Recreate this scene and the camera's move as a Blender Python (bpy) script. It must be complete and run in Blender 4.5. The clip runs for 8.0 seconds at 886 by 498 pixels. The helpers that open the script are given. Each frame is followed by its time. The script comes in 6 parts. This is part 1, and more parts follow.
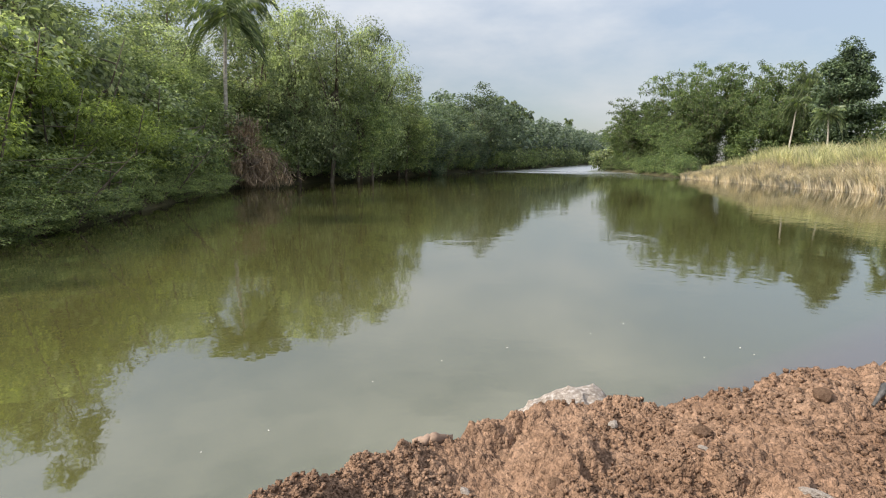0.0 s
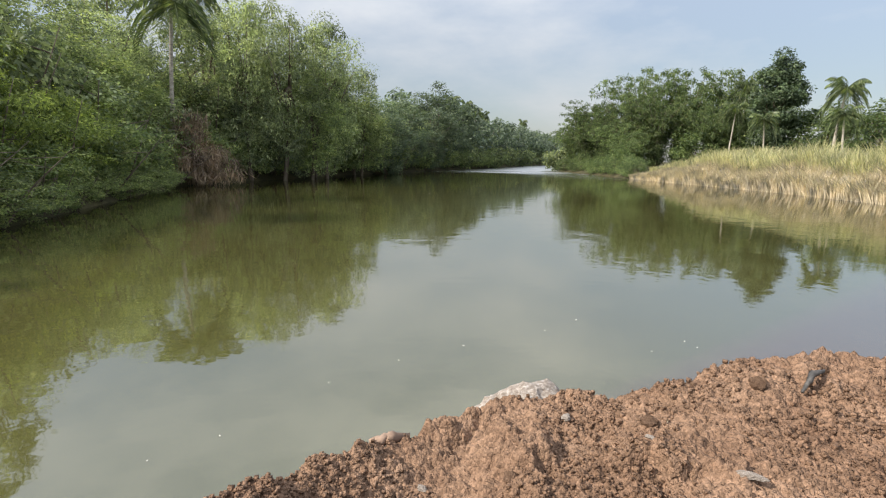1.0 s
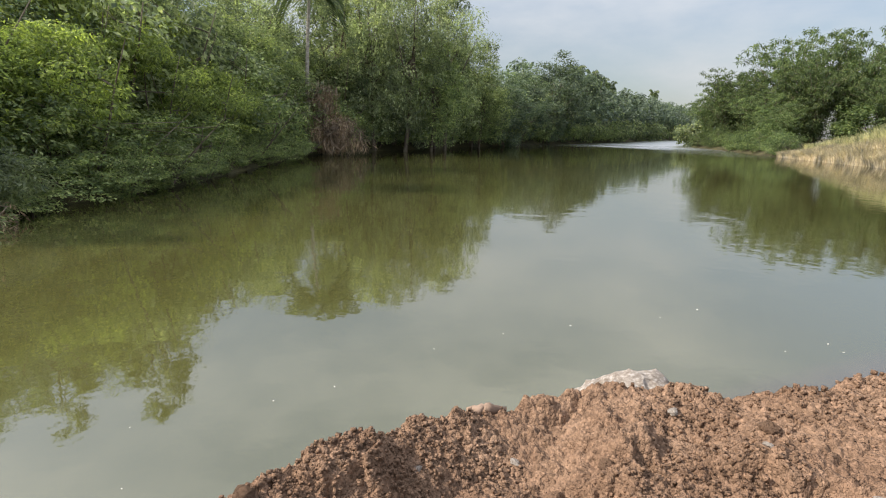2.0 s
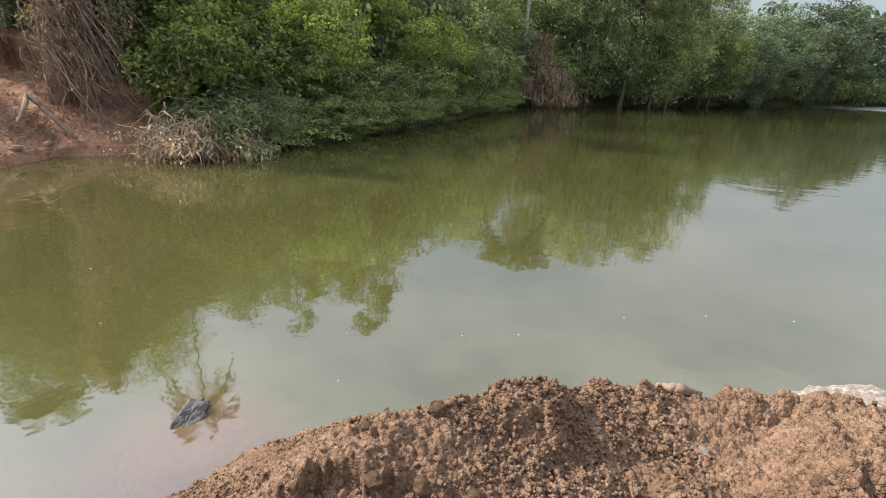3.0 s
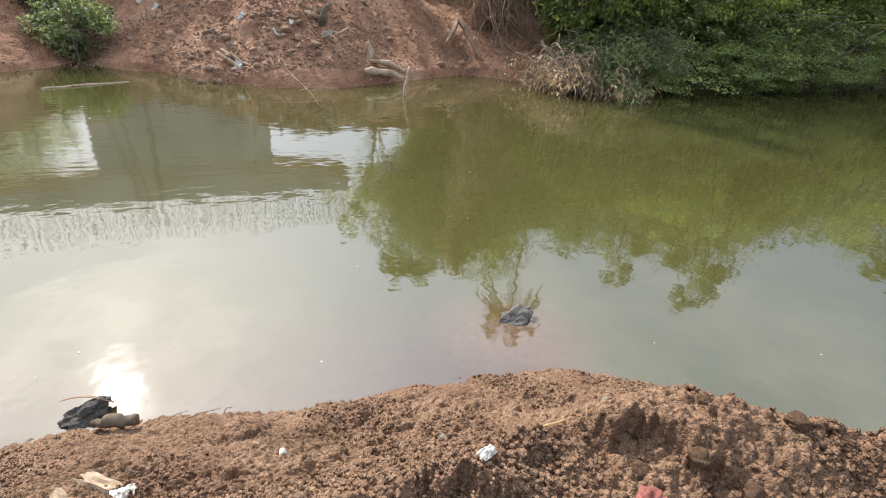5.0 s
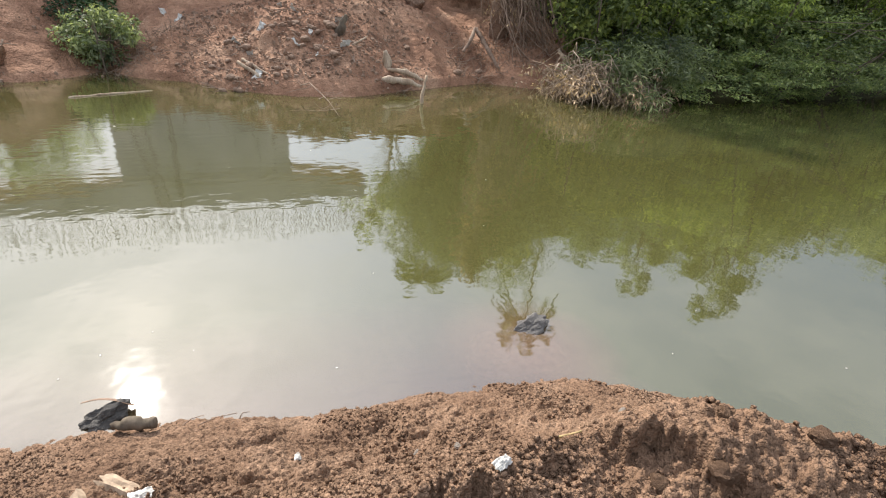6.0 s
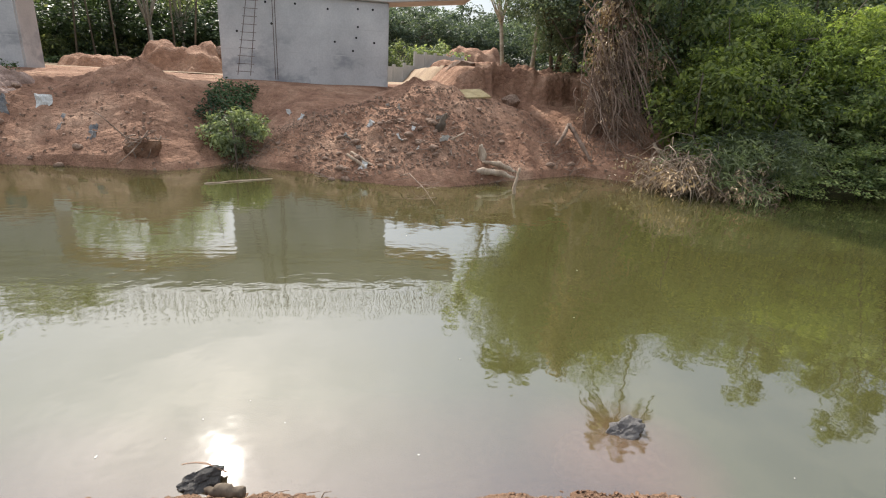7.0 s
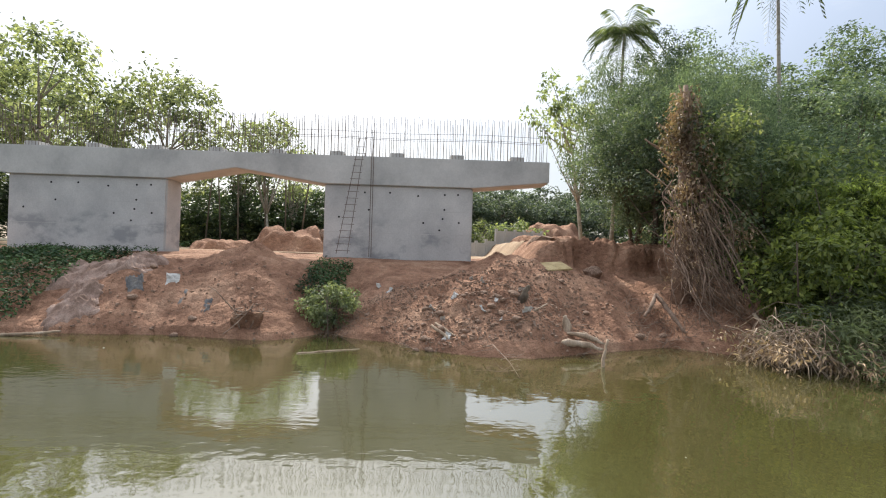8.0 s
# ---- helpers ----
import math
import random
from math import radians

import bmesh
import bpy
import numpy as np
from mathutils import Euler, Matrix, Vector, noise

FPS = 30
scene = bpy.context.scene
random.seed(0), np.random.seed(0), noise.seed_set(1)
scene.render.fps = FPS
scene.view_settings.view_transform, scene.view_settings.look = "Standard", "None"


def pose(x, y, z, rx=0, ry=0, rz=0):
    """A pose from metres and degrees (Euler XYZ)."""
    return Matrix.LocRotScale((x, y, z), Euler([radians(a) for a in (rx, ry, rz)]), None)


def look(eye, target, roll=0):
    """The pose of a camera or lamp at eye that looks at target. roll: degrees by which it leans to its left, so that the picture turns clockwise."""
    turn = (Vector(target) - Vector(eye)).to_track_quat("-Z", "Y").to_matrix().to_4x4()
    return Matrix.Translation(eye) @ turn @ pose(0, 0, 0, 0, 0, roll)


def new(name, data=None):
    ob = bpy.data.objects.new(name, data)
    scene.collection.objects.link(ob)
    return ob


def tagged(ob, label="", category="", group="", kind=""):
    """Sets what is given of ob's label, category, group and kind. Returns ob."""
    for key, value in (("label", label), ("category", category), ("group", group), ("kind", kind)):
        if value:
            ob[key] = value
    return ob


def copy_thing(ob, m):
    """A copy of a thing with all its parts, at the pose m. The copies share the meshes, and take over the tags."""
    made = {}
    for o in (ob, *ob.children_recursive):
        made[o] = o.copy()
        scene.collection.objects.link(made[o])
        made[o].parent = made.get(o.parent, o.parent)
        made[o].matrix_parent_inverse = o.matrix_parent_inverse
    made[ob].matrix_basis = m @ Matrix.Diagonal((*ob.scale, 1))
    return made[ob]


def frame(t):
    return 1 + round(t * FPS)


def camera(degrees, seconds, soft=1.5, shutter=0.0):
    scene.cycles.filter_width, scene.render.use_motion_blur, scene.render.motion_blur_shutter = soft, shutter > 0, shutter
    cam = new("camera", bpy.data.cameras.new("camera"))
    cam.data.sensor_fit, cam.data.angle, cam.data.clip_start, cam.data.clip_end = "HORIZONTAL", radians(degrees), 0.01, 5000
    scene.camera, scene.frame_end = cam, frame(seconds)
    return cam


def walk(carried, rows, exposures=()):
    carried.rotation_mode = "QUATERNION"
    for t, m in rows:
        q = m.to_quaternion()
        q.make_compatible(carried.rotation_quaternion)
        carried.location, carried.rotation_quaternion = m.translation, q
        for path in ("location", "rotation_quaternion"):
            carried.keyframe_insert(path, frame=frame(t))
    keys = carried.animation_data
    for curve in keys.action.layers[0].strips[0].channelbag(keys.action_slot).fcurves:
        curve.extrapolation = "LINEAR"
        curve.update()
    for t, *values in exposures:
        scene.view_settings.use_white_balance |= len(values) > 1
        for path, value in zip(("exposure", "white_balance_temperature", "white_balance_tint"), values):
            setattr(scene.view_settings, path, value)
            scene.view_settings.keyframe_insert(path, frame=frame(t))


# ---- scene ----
cam = camera(81.97, 8.0, soft=1.1)
PATH = [
    (0.0, pose(0.045, 0.133, 2.515, 79.87, -0.50, -1.40)),
    (0.5, pose(0.045, 0.126, 2.514, 80.04, -0.94, -5.39)),
    (1.0, pose(0.046, 0.124, 2.514, 79.84, -1.14, -6.23)),
    (1.2, pose(0.046, 0.126, 2.512, 79.54, -1.04, -5.17)),
    (2.3, pose(0.081, 0.116, 2.525, 74.86, -1.92, 13.13)),
    (2.5, pose(0.067, 0.108, 2.522, 73.68, -1.97, 17.73)),
    (3.0, pose(0.037, 0.076, 2.521, 70.59, -2.78, 29.32)),
    (3.5, pose(-0.023, 0.027, 2.500, 67.64, -3.99, 43.91)),
    (4.0, pose(-0.068, -0.024, 2.464, 64.26, -4.68, 58.93)),
    (4.5, pose(-0.078, -0.057, 2.457, 61.69, -4.69, 66.73)),
    (6.0, pose(-0.081, -0.063, 2.457, 62.83, -4.12, 70.24)),
    (6.5, pose(-0.074, -0.076, 2.458, 64.05, -4.04, 73.48)),
    (7.0, pose(-0.049, -0.109, 2.488, 71.80, -3.07, 80.26)),
    (7.5, pose(-0.055, -0.166, 2.515, 83.07, -2.16, 85.98)),
    (8.0, pose(-0.055, -0.168, 2.516, 90.33, -1.82, 89.12)),
]
EXPOSURES = [(0.0, 0.62), (2.5, 0.62), (3.5, 0.74), (4.5, 0.62), (6.5, 0.60), (7.0, 0.46), (7.5, 0.20), (8.0, 0.45)]
walk(cam, PATH, EXPOSURES)

# ---- daylight ----
SUN_AZ, SUN_EL = radians(-164.0), radians(38.8)
world = bpy.data.worlds.new("world")
scene.world = world
world.use_nodes = True
wn, wl = world.node_tree.nodes, world.node_tree.links
wn.clear()
sky = wn.new("ShaderNodeTexSky")
sky.sky_type, sky.sun_disc = "NISHITA", False
sky.sun_elevation = SUN_EL
sky.sun_rotation = math.pi / 2 - SUN_AZ
sky.air_density, sky.dust_density, sky.ozone_density = 1.0, 1.3, 1.0
# thin broken cloud over a hazy sky
wco = wn.new("ShaderNodeTexCoord")
wmap = wn.new("ShaderNodeMapping")
wmap.inputs["Scale"].default_value = (1.0, 1.0, 2.6)
wnoise = wn.new("ShaderNodeTexNoise")
wnoise.inputs["Scale"].default_value = 2.2
wnoise.inputs["Detail"].default_value = 7.0
wnoise.inputs["Roughness"].default_value = 0.55
wramp = wn.new("ShaderNodeValToRGB")
wramp.color_ramp.elements[0].position, wramp.color_ramp.elements[1].position = 0.42, 0.70
wramp.color_ramp.elements[0].color = (0.30, 0.30, 0.30, 1)
wramp.color_ramp.elements[1].color = (0.88, 0.88, 0.88, 1)
wmix = wn.new("ShaderNodeMix")
wmix.data_type = "RGBA"
wmix.inputs["B"].default_value = (6.45, 6.55, 6.72, 1)
wbg = wn.new("ShaderNodeBackground")
wbg.inputs["Strength"].default_value = 0.085
wout = wn.new("ShaderNodeOutputWorld")
wl.new(wco.outputs["Generated"], wmap.inputs["Vector"])
wl.new(wmap.outputs["Vector"], wnoise.inputs["Vector"])
wl.new(wnoise.outputs["Fac"], wramp.inputs["Fac"])
wl.new(wramp.outputs["Color"], wmix.inputs["Factor"])
wl.new(sky.outputs["Color"], wmix.inputs["A"])
wsep = wn.new("ShaderNodeSeparateXYZ")
wl.new(wco.outputs["Generated"], wsep.inputs["Vector"])
wrise = wn.new("ShaderNodeMapRange")  # a veiled sky is brighter overhead than at the horizon
wrise.inputs["To Min"].default_value, wrise.inputs["To Max"].default_value = 0.78, 3.3
wsq = wn.new("ShaderNodeMath")
wsq.operation = "POWER"
wsq.use_clamp = True
wsq.inputs[1].default_value = 1.55
wabs = wn.new("ShaderNodeMath")
wabs.operation = "ABSOLUTE"
wl.new(wsep.outputs["Z"], wabs.inputs[0])
wl.new(wabs.outputs["Value"], wsq.inputs[0])
wl.new(wsq.outputs["Value"], wrise.inputs["Value"])
wveil = wn.new("ShaderNodeVectorMath")
wveil.operation = "SCALE"
wl.new(wmix.outputs["Result"], wveil.inputs[0])
wl.new(wrise.outputs["Result"], wveil.inputs["Scale"])
# the haze is brightest round the sun
sun_dir = Vector((math.cos(SUN_AZ) * math.cos(SUN_EL), math.sin(SUN_AZ) * math.cos(SUN_EL), math.sin(SUN_EL)))
wdot = wn.new("ShaderNodeVectorMath")
wdot.operation = "DOT_PRODUCT"
wdot.inputs[1].default_value = sun_dir
wpow = wn.new("ShaderNodeMath")
wpow.operation = "POWER"
wpow.inputs[1].default_value = 5.0
wclip = wn.new("ShaderNodeClamp")
wglow = wn.new("ShaderNodeVectorMath")
wglow.operation = "SCALE"
wglow.inputs[0].default_value = (5.4, 5.4, 5.5)
wsum = wn.new("ShaderNodeVectorMath")
wl.new(wco.outputs["Generated"], wdot.inputs[0])
wl.new(wdot.outputs["Value"], wclip.inputs["Value"])
wl.new(wclip.outputs["Result"], wpow.inputs[0])
wl.new(wpow.outputs["Value"], wglow.inputs["Scale"])
wl.new(wveil.outputs["Vector"], wsum.inputs[0])
wl.new(wglow.outputs["Vector"], wsum.inputs[1])
wl.new(wsum.outputs["Vector"], wbg.inputs["Color"])
wl.new(wbg.outputs["Background"], wout.inputs["Surface"])

sun_data = bpy.data.lights.new("sun", "SUN")
sun_data.energy, sun_data.angle, sun_data.color = 4.7, radians(1.2), (1.0, 0.93, 0.83)
sun = new("sun", sun_data)
sun.matrix_world = look(sun_dir * 60, (0, 0, 0))


# ---- noise in numpy ----
def hash2(ix, iy, seed):
    h = (ix.astype(np.int64) * 374761393 + iy.astype(np.int64) * 668265263 + seed * 1442695041) & 0xFFFFFFFF
    h = ((h ^ (h >> 13)) * 1274126177) & 0xFFFFFFFF
    return ((h ^ (h >> 16)) & 0xFFFF) / 65535.0


def vnoise(x, y, seed=0):
    """Smooth value noise, -1 to 1."""
    ix, iy = np.floor(x), np.floor(y)
    fx, fy = x - ix, y - iy
    ux, uy = fx * fx * (3 - 2 * fx), fy * fy * (3 - 2 * fy)
    a, b = hash2(ix, iy, seed), hash2(ix + 1, iy, seed)
    c, d = hash2(ix, iy + 1, seed), hash2(ix + 1, iy + 1, seed)
    return 2 * ((a * (1 - ux) + b * ux) * (1 - uy) + (c * (1 - ux) + d * ux) * uy) - 1


def fbm(x, y, octaves=4, seed=0, gain=0.5):
    s, amp, tot = 0.0, 1.0, 0.0
    for k in range(octaves):
        s = s + amp * vnoise(x * 2 ** k + 17.3 * k, y * 2 ** k - 9.1 * k, seed + k)
        tot += amp
        amp *= gain
    return s / tot


def lumps(x, y, seed=0, keep=0.7):
    """Rounded lumps on a jittered grid, 0 to 1, with the share keep of cells filled."""
    ix, iy = np.floor(x), np.floor(y)
    best = np.zeros_like(x)
    for dx in (-1, 0, 1):
        for dy in (-1, 0, 1):
            cx, cy = ix + dx, iy + dy
            px, py = cx + hash2(cx, cy, seed), cy + hash2(cx, cy, seed + 1)
            size = 0.3 + 0.5 * hash2(cx, cy, seed + 2)
            on = hash2(cx, cy, seed + 3) < keep
            d2 = ((x - px) ** 2 + (y - py) ** 2) / size ** 2
            best = np.maximum(best, np.where(on, size * np.sqrt(np.clip(1 - d2, 0, 1)), 0))
    return best


def smooth01(x):
    x = np.clip(x, 0, 1)
    return x * x * (3 - 2 * x)


# ---- materials ----
def material(name, rough=0.8, metal=0.0):
    m = bpy.data.materials.new(name)
    m.use_nodes = True
    b = m.node_tree.nodes["Principled BSDF"]
    b.inputs["Roughness"].default_value, b.inputs["Metallic"].default_value = rough, metal
    return m, m.node_tree.nodes, m.node_tree.links, b


def ramp(nodes, stops):
    r = nodes.new("ShaderNodeValToRGB")
    while len(r.color_ramp.elements) < len(stops):
        r.color_ramp.elements.new(0.5)
    for e, (p, c) in zip(r.color_ramp.elements, stops):
        e.position, e.color = p, (*c, 1)
    return r


def tex(nodes, links, scale, detail=6, rough=0.6, stretch=None):
    co = nodes.new("ShaderNodeTexCoord")
    n = nodes.new("ShaderNodeTexNoise")
    n.inputs["Scale"].default_value, n.inputs["Detail"].default_value, n.inputs["Roughness"].default_value = scale, detail, rough
    if stretch:
        mp = nodes.new("ShaderNodeMapping")
        mp.inputs["Scale"].default_value = stretch
        links.new(co.outputs["Object"], mp.inputs["Vector"])
        links.new(mp.outputs["Vector"], n.inputs["Vector"])
    else:
        links.new(co.outputs["Object"], n.inputs["Vector"])
    return n


def mix(nodes, links, fac, a, b, mode="MIX"):
    m = nodes.new("ShaderNodeMix")
    m.data_type, m.blend_type = "RGBA", mode
    for key, v in (("Factor", fac), ("A", a), ("B", b)):
        if isinstance(v, bpy.types.NodeSocket):
            links.new(v, m.inputs[key])
        elif key == "Factor":
            m.inputs[key].default_value = v
        else:
            m.inputs[key].default_value = (*v, 1)
    return m.outputs["Result"]


def bump(nodes, links, height, strength, distance, bsdf):
    b = nodes.new("ShaderNodeBump")
    b.inputs["Strength"].default_value, b.inputs["Distance"].default_value = strength, distance
    links.new(height, b.inputs["Height"])
    links.new(b.outputs["Normal"], bsdf.inputs["Normal"])


def surface(name, dark, mid, light, big=1.5, fine=40.0, rough=0.9, relief=0.4, depth=0.01, stretch=None, metal=0.0, contrast=(0.62, 1.22)):
    """Two scales of noise between three colours, with fine relief."""
    m, n, l, b = material(name, rough, metal)
    t1, t2 = tex(n, l, big, 5, 0.6, stretch), tex(n, l, fine, 8, 0.65, stretch)
    r1 = ramp(n, [(0.3, dark), (0.5, mid), (0.72, light)])
    l.new(t1.outputs["Fac"], r1.inputs["Fac"])
    r2 = ramp(n, [(0.3, (contrast[0],) * 3), (0.7, (contrast[1],) * 3)])
    l.new(t2.outputs["Fac"], r2.inputs["Fac"])
    l.new(mix(n, l, 1.0, r1.outputs["Color"], r2.outputs["Color"], "MULTIPLY"), b.inputs["Base Color"])
    bump(n, l, t2.outputs["Fac"], relief, depth, b)
    b.inputs["Specular IOR Level"].default_value = 0.25
    return m


def foliage(name, stops, rough=0.55, glow_through=0.3, vary=0.25):
    """Leaves: colour leaf by leaf and plant by plant, with painted lit and shaded patches, and light through the blade.
    """
    m, n, l, b = material(name, rough)
    geo, info = n.new("ShaderNodeNewGeometry"), n.new("ShaderNodeObjectInfo")
    r = ramp(n, stops)
    l.new(geo.outputs["Random Per Island"], r.inputs["Fac"])
    hsv = n.new("ShaderNodeHueSaturation")
    rng_ = n.new("ShaderNodeMapRange")
    rng_.inputs["To Min"].default_value, rng_.inputs["To Max"].default_value = 1 - vary, 1 + vary
    l.new(info.outputs["Random"], rng_.inputs["Value"])
    l.new(rng_.outputs["Result"], hsv.inputs["Value"])
    # cool dark and warm bright patches stand in for shaded and lit clumps
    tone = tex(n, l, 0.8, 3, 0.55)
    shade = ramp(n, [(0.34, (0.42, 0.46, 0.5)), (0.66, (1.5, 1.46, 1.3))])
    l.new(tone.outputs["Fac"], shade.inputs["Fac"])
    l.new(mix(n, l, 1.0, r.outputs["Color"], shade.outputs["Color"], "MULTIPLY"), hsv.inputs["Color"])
    l.new(hsv.outputs["Color"], b.inputs["Base Color"])
    b.inputs["Specular IOR Level"].default_value = 0.3
    tr = n.new("ShaderNodeBsdfTranslucent")
    warm = mix(n, l, 1.0, hsv.outputs["Color"], (1.25, 1.32, 0.7), "MULTIPLY")
    l.new(warm, tr.inputs["Color"])
    ms = n.new("ShaderNodeMixShader")
    ms.inputs["Fac"].default_value = glow_through
    l.new(b.outputs["BSDF"], ms.inputs[1])
    l.new(tr.outputs["BSDF"], ms.inputs[2])
    l.new(ms.outputs["Shader"], n["Material Output"].inputs["Surface"])
    return m


def crumbly_soil(name, colours, patches, sizes, depths, fine, vary=0.3):
    """Loose dry soil: crumbs of two sizes over patches of paler and darker earth."""
    m, n, l, b = material(name, 0.95)
    co = n.new("ShaderNodeTexCoord")
    t1, t2 = tex(n, l, patches, 6, 0.62), tex(n, l, fine, 6, 0.7)
    r1 = ramp(n, list(zip((0.3, 0.5, 0.72), colours)))
    l.new(t1.outputs["Fac"], r1.inputs["Fac"])
    cells = []
    for scale in sizes:
        v = n.new("ShaderNodeTexVoronoi")
        v.inputs["Scale"].default_value, v.inputs["Randomness"].default_value = scale, 1.0
        l.new(co.outputs["Object"], v.inputs["Vector"])
        cells.append(v)
    tint = n.new("ShaderNodeHueSaturation")
    one = n.new("ShaderNodeSeparateColor")
    l.new(cells[0].outputs["Color"], one.inputs["Color"])
    val = n.new("ShaderNodeMapRange")
    val.inputs["To Min"].default_value, val.inputs["To Max"].default_value = 1 - vary, 1 + vary
    l.new(one.outputs["Red"], val.inputs["Value"])
    l.new(val.outputs["Result"], tint.inputs["Value"])
    l.new(r1.outputs["Color"], tint.inputs["Color"])
    grain = ramp(n, [(0.3, (0.7, 0.7, 0.7)), (0.7, (1.25, 1.25, 1.25))])
    l.new(t2.outputs["Fac"], grain.inputs["Fac"])
    l.new(mix(n, l, 1.0, tint.outputs["Color"], grain.outputs["Color"], "MULTIPLY"), b.inputs["Base Color"])
    b.inputs["Specular IOR Level"].default_value = 0.15
    b1, b2, b3 = (n.new("ShaderNodeBump") for _ in range(3))
    for bp, src, dist, strength in ((b1, cells[0].outputs["Distance"], depths[0], 0.9), (b2, cells[1].outputs["Distance"], depths[1], 0.8), (b3, t2.outputs["Fac"], depths[2], 0.7)):
        bp.invert = src.name == "Distance"
        bp.inputs["Strength"].default_value, bp.inputs["Distance"].default_value = strength, dist
        l.new(src, bp.inputs["Height"])
    l.new(b1.outputs["Normal"], b2.inputs["Normal"])
    l.new(b2.outputs["Normal"], b3.inputs["Normal"])
    l.new(b3.outputs["Normal"], b.inputs["Normal"])
    return m


SOIL = crumbly_soil("loose brown soil", ((0.148, 0.088, 0.056), (0.205, 0.127, 0.082), (0.265, 0.171, 0.114)), 3.0, (62.0, 150.0), (0.012, 0.006, 0.003), 120)
BANK_SOIL = crumbly_soil("reddish bank soil", ((0.17, 0.088, 0.055), (0.29, 0.162, 0.103), (0.42, 0.265, 0.175)), 0.8, (7.0, 24.0), (0.05, 0.03, 0.015), 30, 0.14)
SAND = surface("pale sandy yard", (0.22, 0.145, 0.085), (0.34, 0.24, 0.15), (0.46, 0.35, 0.24), 0.35, 10, 0.95, 0.5, 0.03)
LAND = surface("earth under trees", (0.035, 0.035, 0.018), (0.07, 0.062, 0.03), (0.13, 0.11, 0.05), 0.4, 6, 0.95, 0.6, 0.05)
BARK = surface("grey brown bark", (0.07, 0.05, 0.035), (0.14, 0.11, 0.08), (0.24, 0.2, 0.15), 2.5, 25, 0.9, 0.6, 0.02, (1, 1, 0.25))
PALE_BARK = surface("pale grey bark", (0.25, 0.22, 0.18), (0.40, 0.36, 0.30), (0.52, 0.48, 0.42), 2.5, 25, 0.9, 0.5, 0.02, (1, 1, 2))
CONCRETE = surface("cast concrete", (0.40, 0.395, 0.38), (0.53, 0.52, 0.495), (0.62, 0.605, 0.575), 0.55, 14, 0.85, 0.15, 0.006, contrast=(0.9, 1.06))


def stained_concrete():
    """Cast wall concrete: pale patches, lift lines and blotchy dark damp stains."""
    m, n, l, b = material("stained wall concrete", 0.88)
    t1, t2, t3 = tex(n, l, 0.5, 5, 0.6), tex(n, l, 16, 8, 0.65), tex(n, l, 0.75, 9, 0.62, (1, 1, 1.5))
    r1 = ramp(n, [(0.3, (0.42, 0.415, 0.405)), (0.55, (0.56, 0.55, 0.53)), (0.75, (0.66, 0.645, 0.615))])
    l.new(t1.outputs["Fac"], r1.inputs["Fac"])
    r2 = ramp(n, [(0.3, (0.9, 0.9, 0.9)), (0.7, (1.06, 1.06, 1.06))])
    l.new(t2.outputs["Fac"], r2.inputs["Fac"])
    base = mix(n, l, 1.0, r1.outputs["Color"], r2.outputs["Color"], "MULTIPLY")
    r3 = ramp(n, [(0.52, (0, 0, 0)), (0.64, (0.8, 0.8, 0.8))])
    l.new(t3.outputs["Fac"], r3.inputs["Fac"])
    geo = n.new("ShaderNodeNewGeometry")
    sep = n.new("ShaderNodeSeparateXYZ")
    l.new(geo.outputs["Position"], sep.inputs["Vector"])
    band = ramp(n, [(0.0, (1, 1, 1)), (0.45, (0.9, 0.9, 0.9)), (0.62, (0.08, 0.08, 0.08)), (1.0, (0.0, 0.0, 0.0))])
    rngz = n.new("ShaderNodeMapRange")
    rngz.inputs["From Min"].default_value, rngz.inputs["From Max"].default_value = 2.3, 5.0
    l.new(sep.outputs["Z"], rngz.inputs["Value"])
    l.new(rngz.outputs["Result"], band.inputs["Fac"])
    spread = mix(n, l, 1.0, r3.outputs["Color"], band.outputs["Color"], "MULTIPLY")
    l.new(mix(n, l, spread, base, (0.27, 0.275, 0.285)), b.inputs["Base Color"])
    bump(n, l, t2.outputs["Fac"], 0.25, 0.006, b)
    return m


WALL_CONCRETE = stained_concrete()
STEEL = surface("rusty bars", (0.11, 0.085, 0.07), (0.19, 0.15, 0.125), (0.27, 0.22, 0.185), 3, 30, 0.8, 0.2, 0.002)
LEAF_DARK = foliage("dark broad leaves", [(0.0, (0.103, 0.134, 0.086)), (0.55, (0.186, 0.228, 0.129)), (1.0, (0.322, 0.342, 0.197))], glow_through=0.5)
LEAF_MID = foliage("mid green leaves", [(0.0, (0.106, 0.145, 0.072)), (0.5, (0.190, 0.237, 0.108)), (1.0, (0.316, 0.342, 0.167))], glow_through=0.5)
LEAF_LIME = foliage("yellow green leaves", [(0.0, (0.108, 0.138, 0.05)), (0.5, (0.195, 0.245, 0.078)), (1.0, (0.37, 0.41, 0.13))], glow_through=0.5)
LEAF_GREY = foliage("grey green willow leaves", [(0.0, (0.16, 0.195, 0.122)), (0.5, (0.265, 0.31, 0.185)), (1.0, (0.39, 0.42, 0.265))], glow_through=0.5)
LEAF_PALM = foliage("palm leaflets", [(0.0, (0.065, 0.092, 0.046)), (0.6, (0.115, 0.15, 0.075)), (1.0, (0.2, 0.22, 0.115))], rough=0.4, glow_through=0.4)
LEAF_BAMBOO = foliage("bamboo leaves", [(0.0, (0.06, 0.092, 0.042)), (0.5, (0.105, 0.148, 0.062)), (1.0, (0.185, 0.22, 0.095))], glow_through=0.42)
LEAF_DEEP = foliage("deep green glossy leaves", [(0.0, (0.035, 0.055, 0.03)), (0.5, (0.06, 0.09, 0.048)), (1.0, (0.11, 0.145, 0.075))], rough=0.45)
